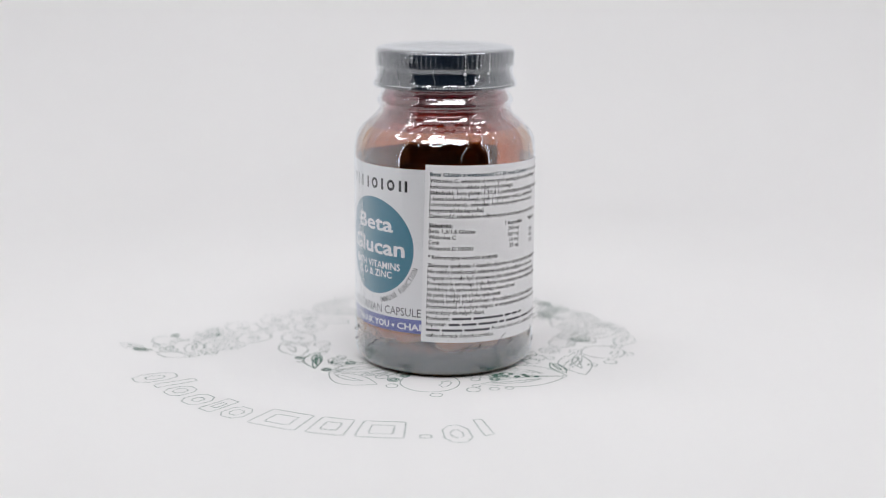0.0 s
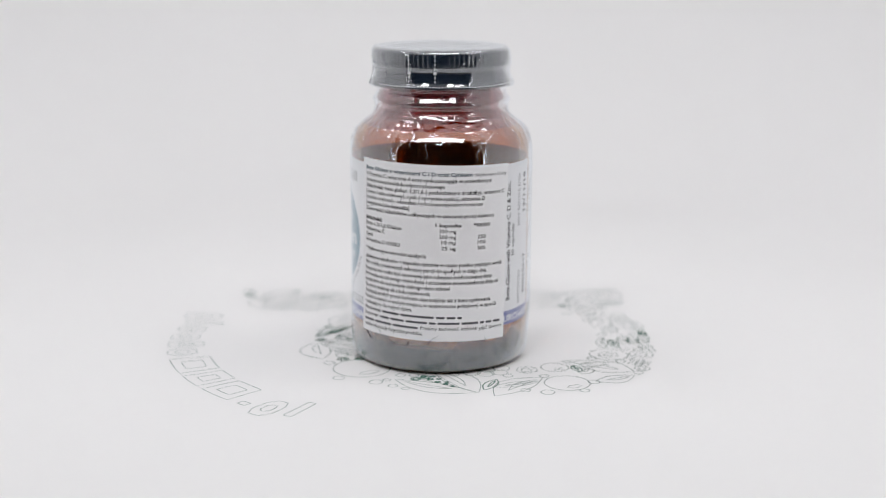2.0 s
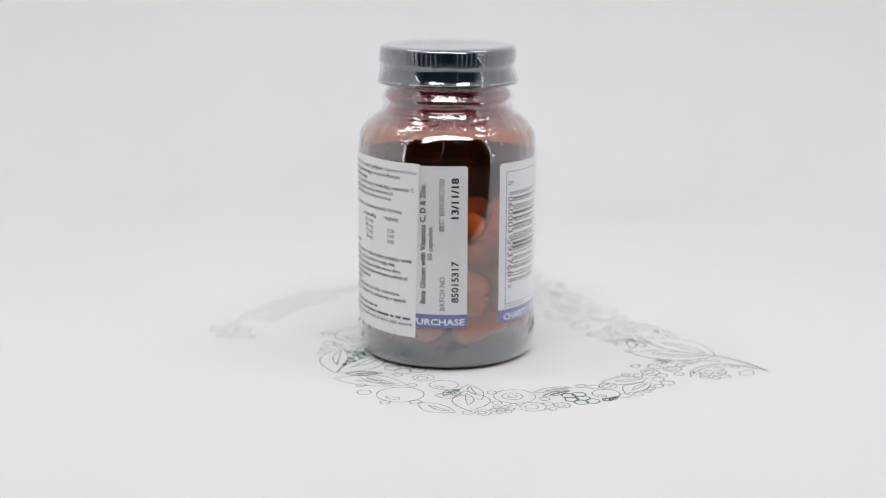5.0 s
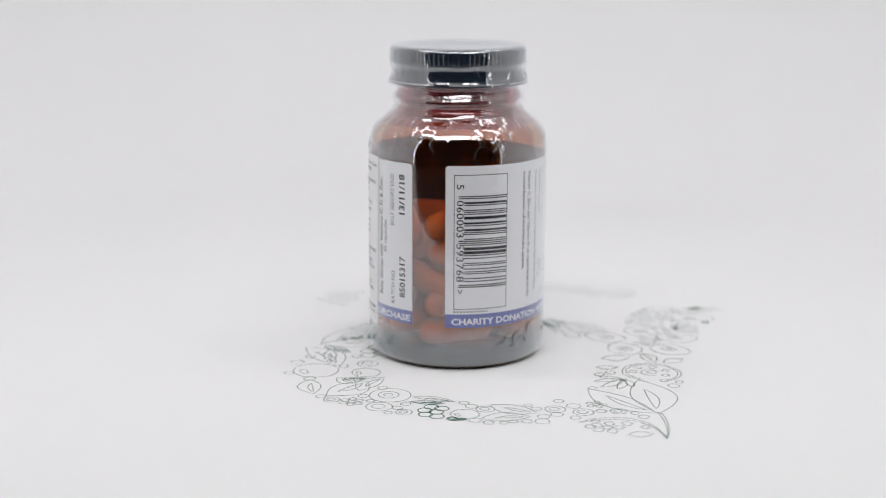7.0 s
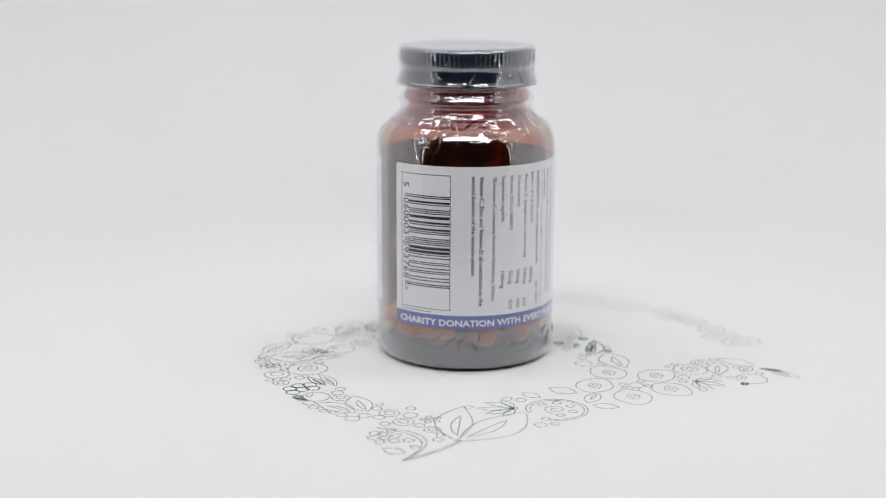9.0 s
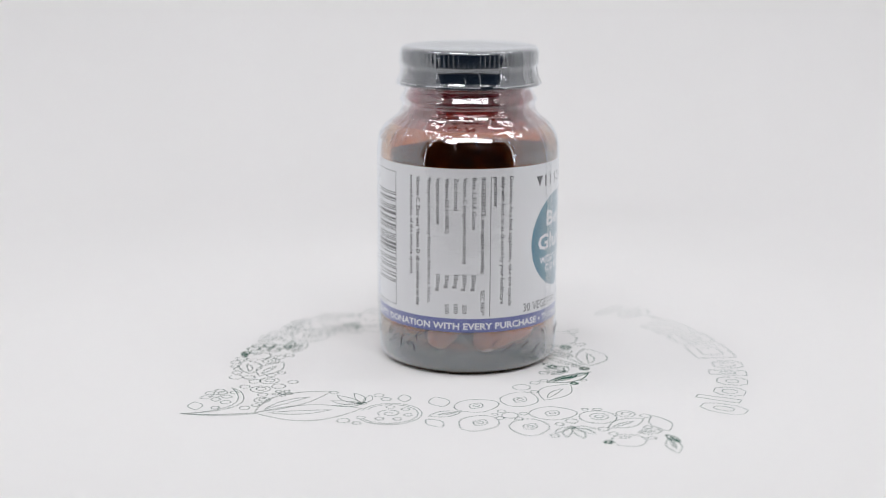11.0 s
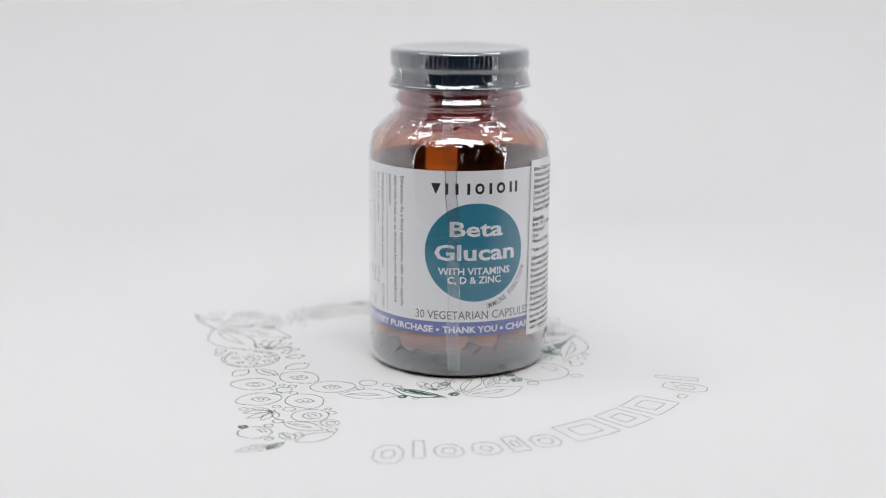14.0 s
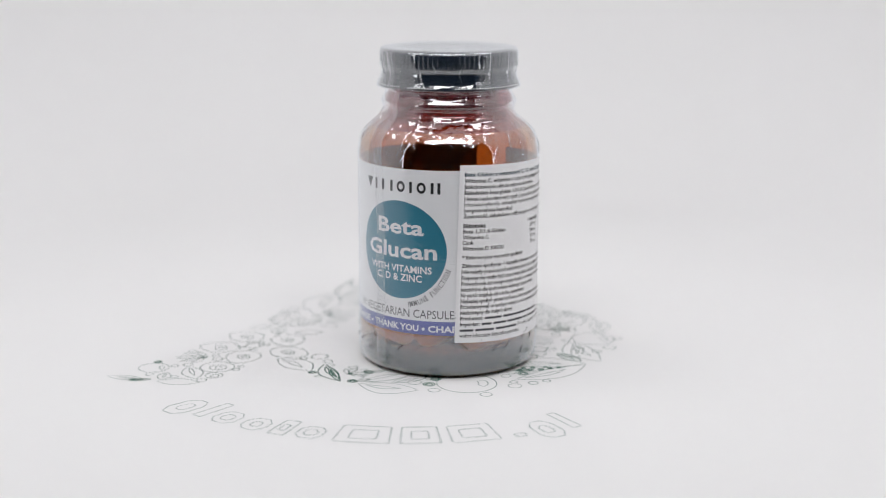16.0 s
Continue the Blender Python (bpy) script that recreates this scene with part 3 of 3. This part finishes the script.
part("air_pocket", b, M_SEAM_EDGE, film)


# ---- labels, wrapped round the glass ----
def patch(r, phi0, phi1, z0, z1, thick=0.06, lean=0.0, round_by=0.6):
    """A curved rectangle on the bottle, with thickness; lean turns it about its middle, in degrees."""
    b = bmesh.new()
    n = max(2, int(abs(phi1 - phi0) / 1.5))
    pm, zm = (phi0 + phi1) / 2, (z0 + z1) / 2
    k = math.radians(lean)
    mm_deg = r * math.pi / 180

    def place(rr, p, z):
        dx, dz = (p - pm) * mm_deg, z - zm
        return wrap(rr, pm + (dx * math.cos(k) - dz * math.sin(k)) / mm_deg, zm + dx * math.sin(k) + dz * math.cos(k))

    cols = []
    for i in range(n + 1):
        p = phi0 + (phi1 - phi0) * i / n
        inset = round_by * (1 if i in (0, n) else 0)
        cols.append([b.verts.new(place(rr, p, z)) for rr in (r, r - thick) for z in (z0 + inset, (z0 + z1) / 2, z1 - inset)])
    for c0, c1 in zip(cols, cols[1:]):
        for q in ((0, 1), (1, 2)):
            b.faces.new((c0[q[0]], c1[q[0]], c1[q[1]], c0[q[1]]))
            b.faces.new((c0[3 + q[0]], c0[3 + q[1]], c1[3 + q[1]], c1[3 + q[0]]))
        b.faces.new((c0[2], c1[2], c1[5], c0[5]))
        b.faces.new((c0[0], c0[3], c1[3], c1[0]))
    for c, s in ((cols[0], 1), (cols[-1], -1)):
        for q in ((0, 1), (1, 2)):
            f = (c[q[0]], c[q[1]], c[3 + q[1]], c[3 + q[0]])
            b.faces.new(f if s > 0 else f[::-1])
    bmesh.ops.recalc_face_normals(b, faces=b.faces)
    for e in b.edges:
        e.smooth = len(e.link_faces) < 2 or e.calc_face_angle() < 0.6
    return b


label = part("label", patch(R_LABEL, 52.0, 390.0, 12.6, 57.6, 0.06), M_LABEL, bottle, "white paper label with teal disc and blue band")
band = part("band", patch(R_LABEL + 0.02, 52.0, 390.0, 12.6, 16.4, 0.03, round_by=0.0), M_BLUE, label, "violet-blue stripe")

TEXTS = {}


def glyphs(text, bold=0.0):
    """The text as a flat mesh of height one em: vertices, faces and its extent."""
    key = (text, bold)
    if key not in TEXTS:
        cu = bpy.data.curves.new("text", "FONT")
        cu.body, cu.resolution_u, cu.offset = text, 2, bold
        ob = new("text", cu)
        bpy.context.view_layer.update()
        me = bpy.data.meshes.new_from_object(ob.evaluated_get(bpy.context.evaluated_depsgraph_get()))
        vs = [(v.co.x, v.co.y) for v in me.vertices]
        fs = [tuple(p.vertices) for p in me.polygons]
        bpy.data.objects.remove(ob)
        bpy.data.curves.remove(cu)
        bpy.data.meshes.remove(me)
        TEXTS[key] = (vs, fs, min(v[0] for v in vs), max(v[0] for v in vs))
    return TEXTS[key]


STICK_P, STICK_Z, STICK_LEAN = -51.9, 34.35, -1.45


def lean_on_sticker(p, z):
    k, mm_deg = math.radians(STICK_LEAN), R_STICKER * math.pi / 180
    dx, dz = (p - STICK_P) * mm_deg, z - STICK_Z
    return STICK_P + (dx * math.cos(k) - dz * math.sin(k)) / mm_deg, STICK_Z + dx * math.sin(k) + dz * math.cos(k)


def cut_fine(b, axis, step):
    """Cut a flat mesh into narrow strips, so that it bends smoothly."""
    lo = min(v.co[axis] for v in b.verts)
    hi = max(v.co[axis] for v in b.verts)
    x = lo + step
    no = Vector((1, 0, 0)) if axis == 0 else Vector((0, 1, 0))
    while x < hi:
        bmesh.ops.bisect_plane(b, geom=b.verts[:] + b.edges[:] + b.faces[:], plane_co=no * x, plane_no=no)
        x += step


def put(b, material, parent, r, phi, z, way, leaning=False, name="print"):
    """Bend a flat mesh (millimetres) onto the bottle from (phi, z): way is across, down or up."""
    for v in b.verts:
        x, y = v.co.x, v.co.y
        d = 180 / math.pi / r
        p, zz = {"across": (phi + x * d, z + y), "down": (phi + y * d, z - x), "up": (phi - y * d, z + x)}[way]
        if leaning:
            p, zz = lean_on_sticker(p, zz)
        v.co = Vector(wrap(r, p, zz))
    return part(name, b, material, parent, smooth=False)


def write(text, length, height, phi, z, way, material, parent, r, bold=0.0, leaning=False, cut=0.0):
    """Lettering of that length and capital height in millimetres, wrapped on the bottle."""
    vs, fs, x0, x1 = glyphs(text, bold)
    sx, sy = length / (x1 - x0), height / 0.70
    b = bmesh.new()
    bv = [b.verts.new(((x - x0) * sx, y * sy, 0)) for x, y in vs]
    for f in fs:
        try:
            b.faces.new([bv[i] for i in f])
        except ValueError:
            pass
    if cut:
        cut_fine(b, 0 if way == "across" else 1, cut)
    return put(b, material, parent, r, phi, z, way, leaning)


def bars(words, length, height, phi, z, way, material, parent, r, leaning=False):
    """Plain bars for words of those lengths in letters."""
    total = sum(words) + len(words) - 1
    b, at = bmesh.new(), 0.0
    for w in words:
        x = at
        while x < at + w - 1e-6:
            x2 = min(x + 1.5, at + w)
            s = length / total
            b.faces.new([b.verts.new((u * s, v, 0)) for u, v in ((x, 0), (x2, 0), (x2, height), (x, height))])
            x = x2
        at += w + 1
    return put(b, material, parent, r, phi, z, way, leaning)


def deg(a, b, r):
    return (b - a) * math.pi / 180 * r


RT = R_LABEL + 0.045                  # printing on the label

# front: trade name as plain bars, teal disc with the product words
def flat(b, x0, x1, y0, y1):
    b.faces.new([b.verts.new(c) for c in ((x0, y0, 0), (x1, y0, 0), (x1, y1, 0), (x0, y1, 0))])


b = bmesh.new()
for x in (3.8, 6.5, 9.6, 15.6, 21.6, 23.4):
    flat(b, x, x + 0.78, 0, 3.0)
b.faces.new([b.verts.new(c) for c in ((1.25, 0, 0), (2.6, 3.0, 0), (-0.1, 3.0, 0))])
for x in (13.0, 19.0):
    hoop = [[b.verts.new((x + q * 1.28 * math.cos(a), 1.5 + q * 1.5 * math.sin(a), 0)) for q in (0.52, 1.0)] for a in [2 * math.pi * k / 24 for k in range(24)]]
    for k in range(24):
        b.faces.new((hoop[k][0], hoop[k][1], hoop[(k + 1) % 24][1], hoop[(k + 1) % 24][0]))
cut_fine(b, 0, 0.7)
put(b, M_BLACK, label, RT, -168.0, 51.3, "across")

DISC_P, DISC_Z, DISC_R = -140.4, 35.5, 13.9
b = bmesh.new()
rings = [[b.verts.new((0, 0, 0))]]
for k in range(1, 13):
    rr = DISC_R * k / 12
    rings.append([b.verts.new((rr * math.cos(2 * math.pi * i / 72), rr * 0.965 * math.sin(2 * math.pi * i / 72), 0)) for i in range(72)])
for lo, hi in zip(rings, rings[1:]):
    for i in range(72):
        j = (i + 1) % 72
        b.faces.new((lo[0], hi[i], hi[j]) if len(lo) == 1 else (lo[i], hi[i], hi[j], lo[j]))
disc = put(b, M_TEAL, label, R_LABEL + 0.02, DISC_P, DISC_Z, "across", name="disc")
tagged(disc, "round teal field")
for text, p0, p1, z, h, bold in (("Beta", -156.5, -123.0, 40.0, 4.0, 0.024), ("Glucan", -166.0, -114.6, 33.5, 4.2, 0.024), ("WITH VITAMINS", -163.8, -117.8, 29.5, 1.9, 0.022), ("C, D & ZINC", -157.8, -124.0, 27.1, 1.9, 0.022)):
    write(text, deg(p0, p1, RT), h, p0, z, "across", M_WHITE, disc, RT, bold, cut=0.8)
advance = -78.0
for ch in "IMMUNE FUNCTION":
    if ch == " ":
        advance += 3.6
        continue
    vs, fs, x0, x1 = glyphs(ch, 0.01)
    half = (x1 - x0) * 1.42 / 15.9 * 57.3 / 2
    a = radians(advance + half)
    advance += 2 * half + 1.35
    s = 1.5 / 0.70
    b = bmesh.new()
    up = Vector((-math.cos(a), -math.sin(a)))
    along = Vector((up.y, -up.x))
    org = Vector((15.9 * math.cos(a), 15.9 * math.sin(a)))
    bv = []
    for x, y in vs:
        q = org + along * ((x - (x0 + x1) / 2) * 1.42) + up * (y * s)
        bv.append(b.verts.new((q.x, q.y, 0)))
    for f in fs:
        b.faces.new([bv[i] for i in f])
    put(b, M_GREY, label, RT, DISC_P, DISC_Z, "across")
write("30 VEGETARIAN CAPSULES", deg(-178.3, -101.0, RT), 2.3, -178.3, 17.2, "across", M_GREY, label, RT, 0.0, cut=0.9)
for text, p0, p1 in (("CHARITY DONATION WITH EVERY PURCHASE", 56.0, 193.3), ("THANK YOU", 199.2, 233.8), ("CHARITY DONATION WITH EVERY PURCHASE", 239.8, 388.5)):
    write(text, deg(p0, p1, RT + 0.02), 1.75, p0, 13.45, "across", M_WHITE, band, RT + 0.02, 0.03, cut=0.8)
for p in (196.2, 236.8):
    b = bmesh.new()
    b.faces.new([b.verts.new((0.45 * math.cos(a), 0.45 * math.sin(a), 0)) for a in [2 * math.pi * k / 12 for k in range(12)]])
    put(b, M_WHITE, band, RT + 0.02, p, 14.2, "across")

# side panel: directions and ingredients, read downwards
for text, p, z0, z1, h, bold in (("Directions: As a food supplement, take one capsule", 170.4, 55.3, 19.6, 1.15, 0.008), ("daily with food, or as directed by your healthcare", 164.9, 55.3, 20.2, 1.15, 0.008), ("practitioner.", 160.1, 55.3, 46.8, 1.15, 0.008),
                                 ("INGREDIENTS: one capsule provides:", 152.2, 55.3, 29.0, 1.2, 0.008), ("Beta 1,3/1,6 Glucan", 146.6, 55.2, 41.2, 1.15, 0), ("Vitamin C (magnesium ascorbate)", 141.0, 55.2, 31.8, 1.15, 0), ("Zinc (citrate)", 135.6, 55.0, 46.2, 1.15, 0),
                                 ("Vitamin D3 (1,000IU)", 130.0, 55.0, 40.0, 1.15, 0), ("Vegetarian capsule", 124.2, 55.0, 42.3, 1.15, 0), ("*European Community Nutrient Reference Values.", 118.3, 54.9, 20.2, 1.15, 0),
                                 ("Vitamin C, Zinc and Vitamin D all contribute to the", 110.2, 55.0, 19.2, 1.15, 0.012), ("normal function of the immune system.", 105.2, 55.0, 27.4, 1.15, 0.012)):
    write(text, z0 - z1, h, p, z0, "down", M_GREY if bold < 0.01 else M_BLACK, label, RT, bold)
for text, p, z0, z1 in (("%EC NRV*", 152.2, 24.4, 17.4), ("250mg", 146.6, 28.8, 24.2), ("200mg", 141.0, 28.8, 24.2), ("250", 141.0, 20.4, 17.8), ("10mg", 135.6, 28.6, 24.8), ("100", 135.6, 20.4, 17.8), ("25ug", 130.0, 28.6, 24.8), ("500", 130.0, 20.4, 17.6), ("100mg", 124.2, 28.6, 23.8)):
    write(text, z0 - z1, 1.15, p, z0, "down", M_GREY, label, RT)
b = bmesh.new()
b.faces.new([b.verts.new(c) for c in ((0, 0, 0), (38.4, 0, 0), (38.4, 0.14, 0), (0, 0.14, 0))])
put(b, M_GREY, label, RT, 158.0, 55.5, "down")

# bar code in its frame
b = bmesh.new()
P0, P1, Z0, Z1 = 0.0, deg(57.3, 92.2, RT), 0.0, 37.4
for x0, x1, y0, y1 in ((P0, P1, Z0, 0.16), (P0, P1, Z1 - 0.16, Z1), (P0, 0.16, Z0, Z1), (P1 - 0.16, P1, Z0, Z1)):
    b.faces.new([b.verts.new(c) for c in ((x0, y0, 0), (x1, y0, 0), (x1, y1, 0), (x0, y1, 0))])
cut_fine(b, 0, 0.8)
put(b, M_BLACK, label, RT, 57.3, 17.8, "across", name="code_frame")
LEFT = "0001101 0011001 0010011 0111101 0100011 0110001 0101111 0111011 0110111 0001011".split()
flip = str.maketrans("01", "10")
code = "101"
for digit, odd in zip("060003", "100110"):
    code += LEFT[int(digit)] if odd == "1" else LEFT[int(digit)].translate(flip)[::-1]
code += "01010" + "".join(LEFT[int(digit)].translate(flip) for digit in "593768") + "101"
b, y, step = bmesh.new(), 25.4, 25.4 / len(code)
for k, run in itertools.groupby(enumerate(code), key=lambda item: item[1]):
    run = [i for i, _ in run]
    if k == "1":
        guard = run[0] < 3 or run[0] > 91 or 44 < run[0] < 50
        flat(b, -1.5 if guard else 0.0, 12.3, y - step * (run[-1] + 1), y - step * run[0])
cut_fine(b, 0, 1.0)
put(b, M_BLACK, label, RT, 63.6, 24.0, "across", name="code_bars")
for text, z0, z1 in (("5", 52.6, 51.2), ("060003", 48.2, 38.0), ("593768", 36.2, 25.6), (">", 23.4, 22.2)):
    write(text, z0 - z1, 2.0, 59.0, z0, "down", M_BLACK, label, RT)
bars([1, 1, 1, 1, 1, 1, 1, 1, 1, 1, 1], 9.5, 0.4, 57.4, 16.9, "across", M_GREY, label, RT)

# short end of the label, read upwards
for text, p, z0, z1, h, bold, m in (("Beta Glucan with Vitamins C, D & Zinc.", 3.6, 19.4, 52.8, 1.5, 0.022, M_BLACK), ("30 capsules.", 8.0, 31.6, 41.2, 1.4, 0.012, M_GREY), ("BEST BEFORE END", 15.4, 39.8, 54.2, 1.4, 0, M_GREY), ("13/11/18", 24.2, 43.2, 54.4, 1.9, 0.03, M_BLACK),
                                    ("BATCH NO", 15.8, 17.6, 27.0, 1.4, 0, M_GREY), ("85015317", 24.4, 19.8, 31.4, 1.9, 0.024, M_BLACK)):
    write(text, z1 - z0, h, p, z0, "up", m, label, RT, bold)

# the importer's sticker over film and label
sticker = part("sticker", patch(R_STICKER, -102.4, -1.4, 10.1, 58.6, 0.08, STICK_LEAN, round_by=0.0), M_STICKER, bottle, "white text sticker pasted a little askew")
RS = R_STICKER + 0.04
for text, z, p1, bold, m in (("Beta Glukan z witaminami C i D oraz Cynkiem", 55.6, -28.0, 0.012, M_SLATE), ("Witamina C, witamina d oraz cynk pomagają w prawidłowym", 53.9, -14.5, 0, M_BLACK), ("funkcjonowaniu układu odpornościowego.", 52.3, -44.0, 0, M_BLACK),
                             ("( kwas l-askorbinowy), cynk ( cytrynian cynku), witamina D", 49.1, -19.0, 0, M_BLACK),
                             ("(wegetariańska kapsułka)", 46.0, -66.0, 0, M_BLACK), ("Zawartość składników odżywczych w zalecanej porcji dziennej", 44.4, -12.5, 0, M_BLACK),
                             ("Składniki:", 41.8, -85.0, 0.016, M_BLACK), ("Beta 1,3/1,6 Glukan", 40.3, -71.0, 0, M_BLACK), ("Witamina C", 38.7, -83.0, 0, M_BLACK), ("Cynk", 37.2, -92.5, 0, M_BLACK), ("Witamina D 1000IU", 35.6, -72.0, 0, M_BLACK),
                             ("* Referencyjne wartości spożycia", 33.2, -55.0, 0, M_BLACK), ("Nie należy przekraczać zalecanej porcji do spożycia w ciągu dnia.", 29.3, -16.0, 0, M_BLACK),
                             ("Preparat nie może być stosowany jako substytut zróżnicowanej diety.", 27.6, -12.0, 0, M_BLACK), ("Prowadzenie zdrowego trybu życia i stosowanie zrównoważonej diety są", 26.0, -7.5, 0, M_BLACK), ("niezbędne dla zachowania dobrego stanu zdrowi", 24.4, -40.0, 0, M_BLACK),
                             ("Nr partii: znajduje się z boku opakowania", 22.8, -52.0, 0, M_BLACK), ("Najlepiej spożyć przed końcem: data znajduje się z boku opakowania", 21.2, -13.0, 0, M_BLACK), ("Przechowywać w suchym miejscu, w temperaturze pokojowej, w sposób", 19.6, -8.5, 0, M_BLACK),
                             ("niedostępny dla małych dzieci.", 18.0, -63.0, 0, M_BLACK), ("ważne informacje dotyczące produktu.", 11.6, -56.0, 0, M_BLACK)):
    write(text, deg(-99.4, p1, RS), 1.08, -99.4, z, "across", m, sticker, RS, bold + 0.008, True)
for bold_text, p_mid, rest, z, p1 in (("Składniki:", -84.5, "beta glukan 1,3/1,6 ( pochodzący z drożdży), witamina C", 50.7, -4.5), ("Zalecane spożycie:", -73.0, "1 kapsułka dziennie w czasie posiłku popijając wodą", 31.0, -5.0)):
    write(bold_text, deg(-99.4, p_mid, RS), 1.02, -99.4, z, "across", M_BLACK, sticker, RS, 0.016, True)
    write(rest, deg(p_mid + 1.6, p1, RS), 1.08, p_mid + 1.6, z, "across", M_BLACK, sticker, RS, 0.008, True)
write("(cholekalcyferol),", deg(-99.4, -76.0, RS), 1.02, -99.4, 47.6, "across", M_BLACK, sticker, RS, 0, True)
write("otoczka:", deg(-74.4, -62.0, RS), 1.02, -74.4, 47.6, "across", M_BLACK, sticker, RS, 0.016, True)
write("hydroksypropylometyloceluloza", deg(-60.4, -20.5, RS), 1.02, -60.4, 47.6, "across", M_BLACK, sticker, RS, 0, True)
write("Suplement Diety", deg(-26.0, -3.0, RS), 0.95, -26.0, 55.6, "across", M_GREY, sticker, RS, 0, True)
write("Producent:", deg(-99.4, -85.0, RS), 1.02, -99.4, 16.4, "across", M_BLACK, sticker, RS, 0.016, True)
write("Importer:", deg(-99.4, -87.0, RS), 1.02, -99.4, 14.8, "across", M_BLACK, sticker, RS, 0.016, True)
bars([9, 16, 4, 4, 2], deg(-83.6, -32.0, RS), 0.6, -83.6, 16.45, "across", M_GREY, sticker, RS, True)
bars([5, 7, 10, 3, 10, 8, 2, 3, 4], deg(-85.6, -5.0, RS), 0.6, -85.6, 14.85, "across", M_GREY, sticker, RS, True)
bars([6, 9, 12], deg(-99.4, -59.0, RS), 0.6, -99.4, 13.25, "across", M_GREY, sticker, RS, True)
write("Prosimy zachować etykietę gdyż zawiera", deg(-57.4, -3.6, RS), 1.02, -57.4, 13.2, "across", M_BLACK, sticker, RS, 0, True)
for text, p0, p1, z, bold in (("1 kapsułka", -49.8, -33.8, 41.9, 0.014), ("250 mg", -47.4, -37.0, 40.3, 0), ("200 mg", -47.4, -37.0, 38.7, 0), ("10 mg", -45.8, -37.0, 37.2, 0), ("25 ug", -45.8, -37.0, 35.6, 0),
                              ("*%RWS", -26.2, -14.8, 41.9, 0.012), ("250", -23.2, -17.8, 38.7, 0), ("100", -23.2, -17.8, 37.2, 0), ("500", -23.2, -17.8, 35.6, 0)):
    write(text, deg(p0, p1, RS), 1.02, p0, z, "across", M_BLACK, sticker, RS, bold, True)


# ---- the capsules inside ----
def capsule_mesh():
    prof = [(0, -10.2)] + [(3.45 * math.sin(a), -6.8 - 3.45 * math.cos(a)) for a in (0.35, 0.7, 1.05, 1.4)]
    prof += [(3.5, -5.5), (3.5, 1.0), (3.62, 1.2), (3.65, 5.5)] + [(3.6 * math.cos(a), 6.8 + 3.4 * math.sin(a)) for a in (0.2, 0.55, 0.9, 1.25)] + [(0, 10.2)]
    return finish("capsule", revolve(prof, 20), M_CAPSULE)


caps = capsule_mesh()
rng = random.Random(11)
for layer in range(5):
    for k in range(6):
        ob = part("capsule", caps, M_CAPSULE, bottle)
        z, a = 9.3 + 7.2 * layer + rng.uniform(-0.4, 0.8), 60 * k + 41 * layer + rng.uniform(-4, 4)
        c, s_ = math.cos(radians(a)), math.sin(radians(a))
        if k % 2:
            r = rng.uniform(15.0, 15.8)
            ob.matrix_local = pose(r * MM * c, r * MM * s_, z * MM, 90 + rng.uniform(-22, 22), 0, a + rng.uniform(-6, 6))
        else:
            r = rng.uniform(11.4, 11.9)
            ob.matrix_local = pose(r * MM * c, r * MM * s_, (z + 0.8) * MM, 90 + rng.uniform(-10, 10), 0, a + 90 + rng.uniform(-9, 9))


# ---- what turns ----
def motions():
    turning, carried_round = [], []
    for i in range(33):
        t = 0.5 * i
        spin = pose(0, 0, 0, 0, 0, TURN * t)
        turning.append((t, spin))
        carried_round.append((t, spin @ Matrix.Translation(BOTTLE_AT)))
    walk(sheet, turning)
    walk(bottle, carried_round)


motions()
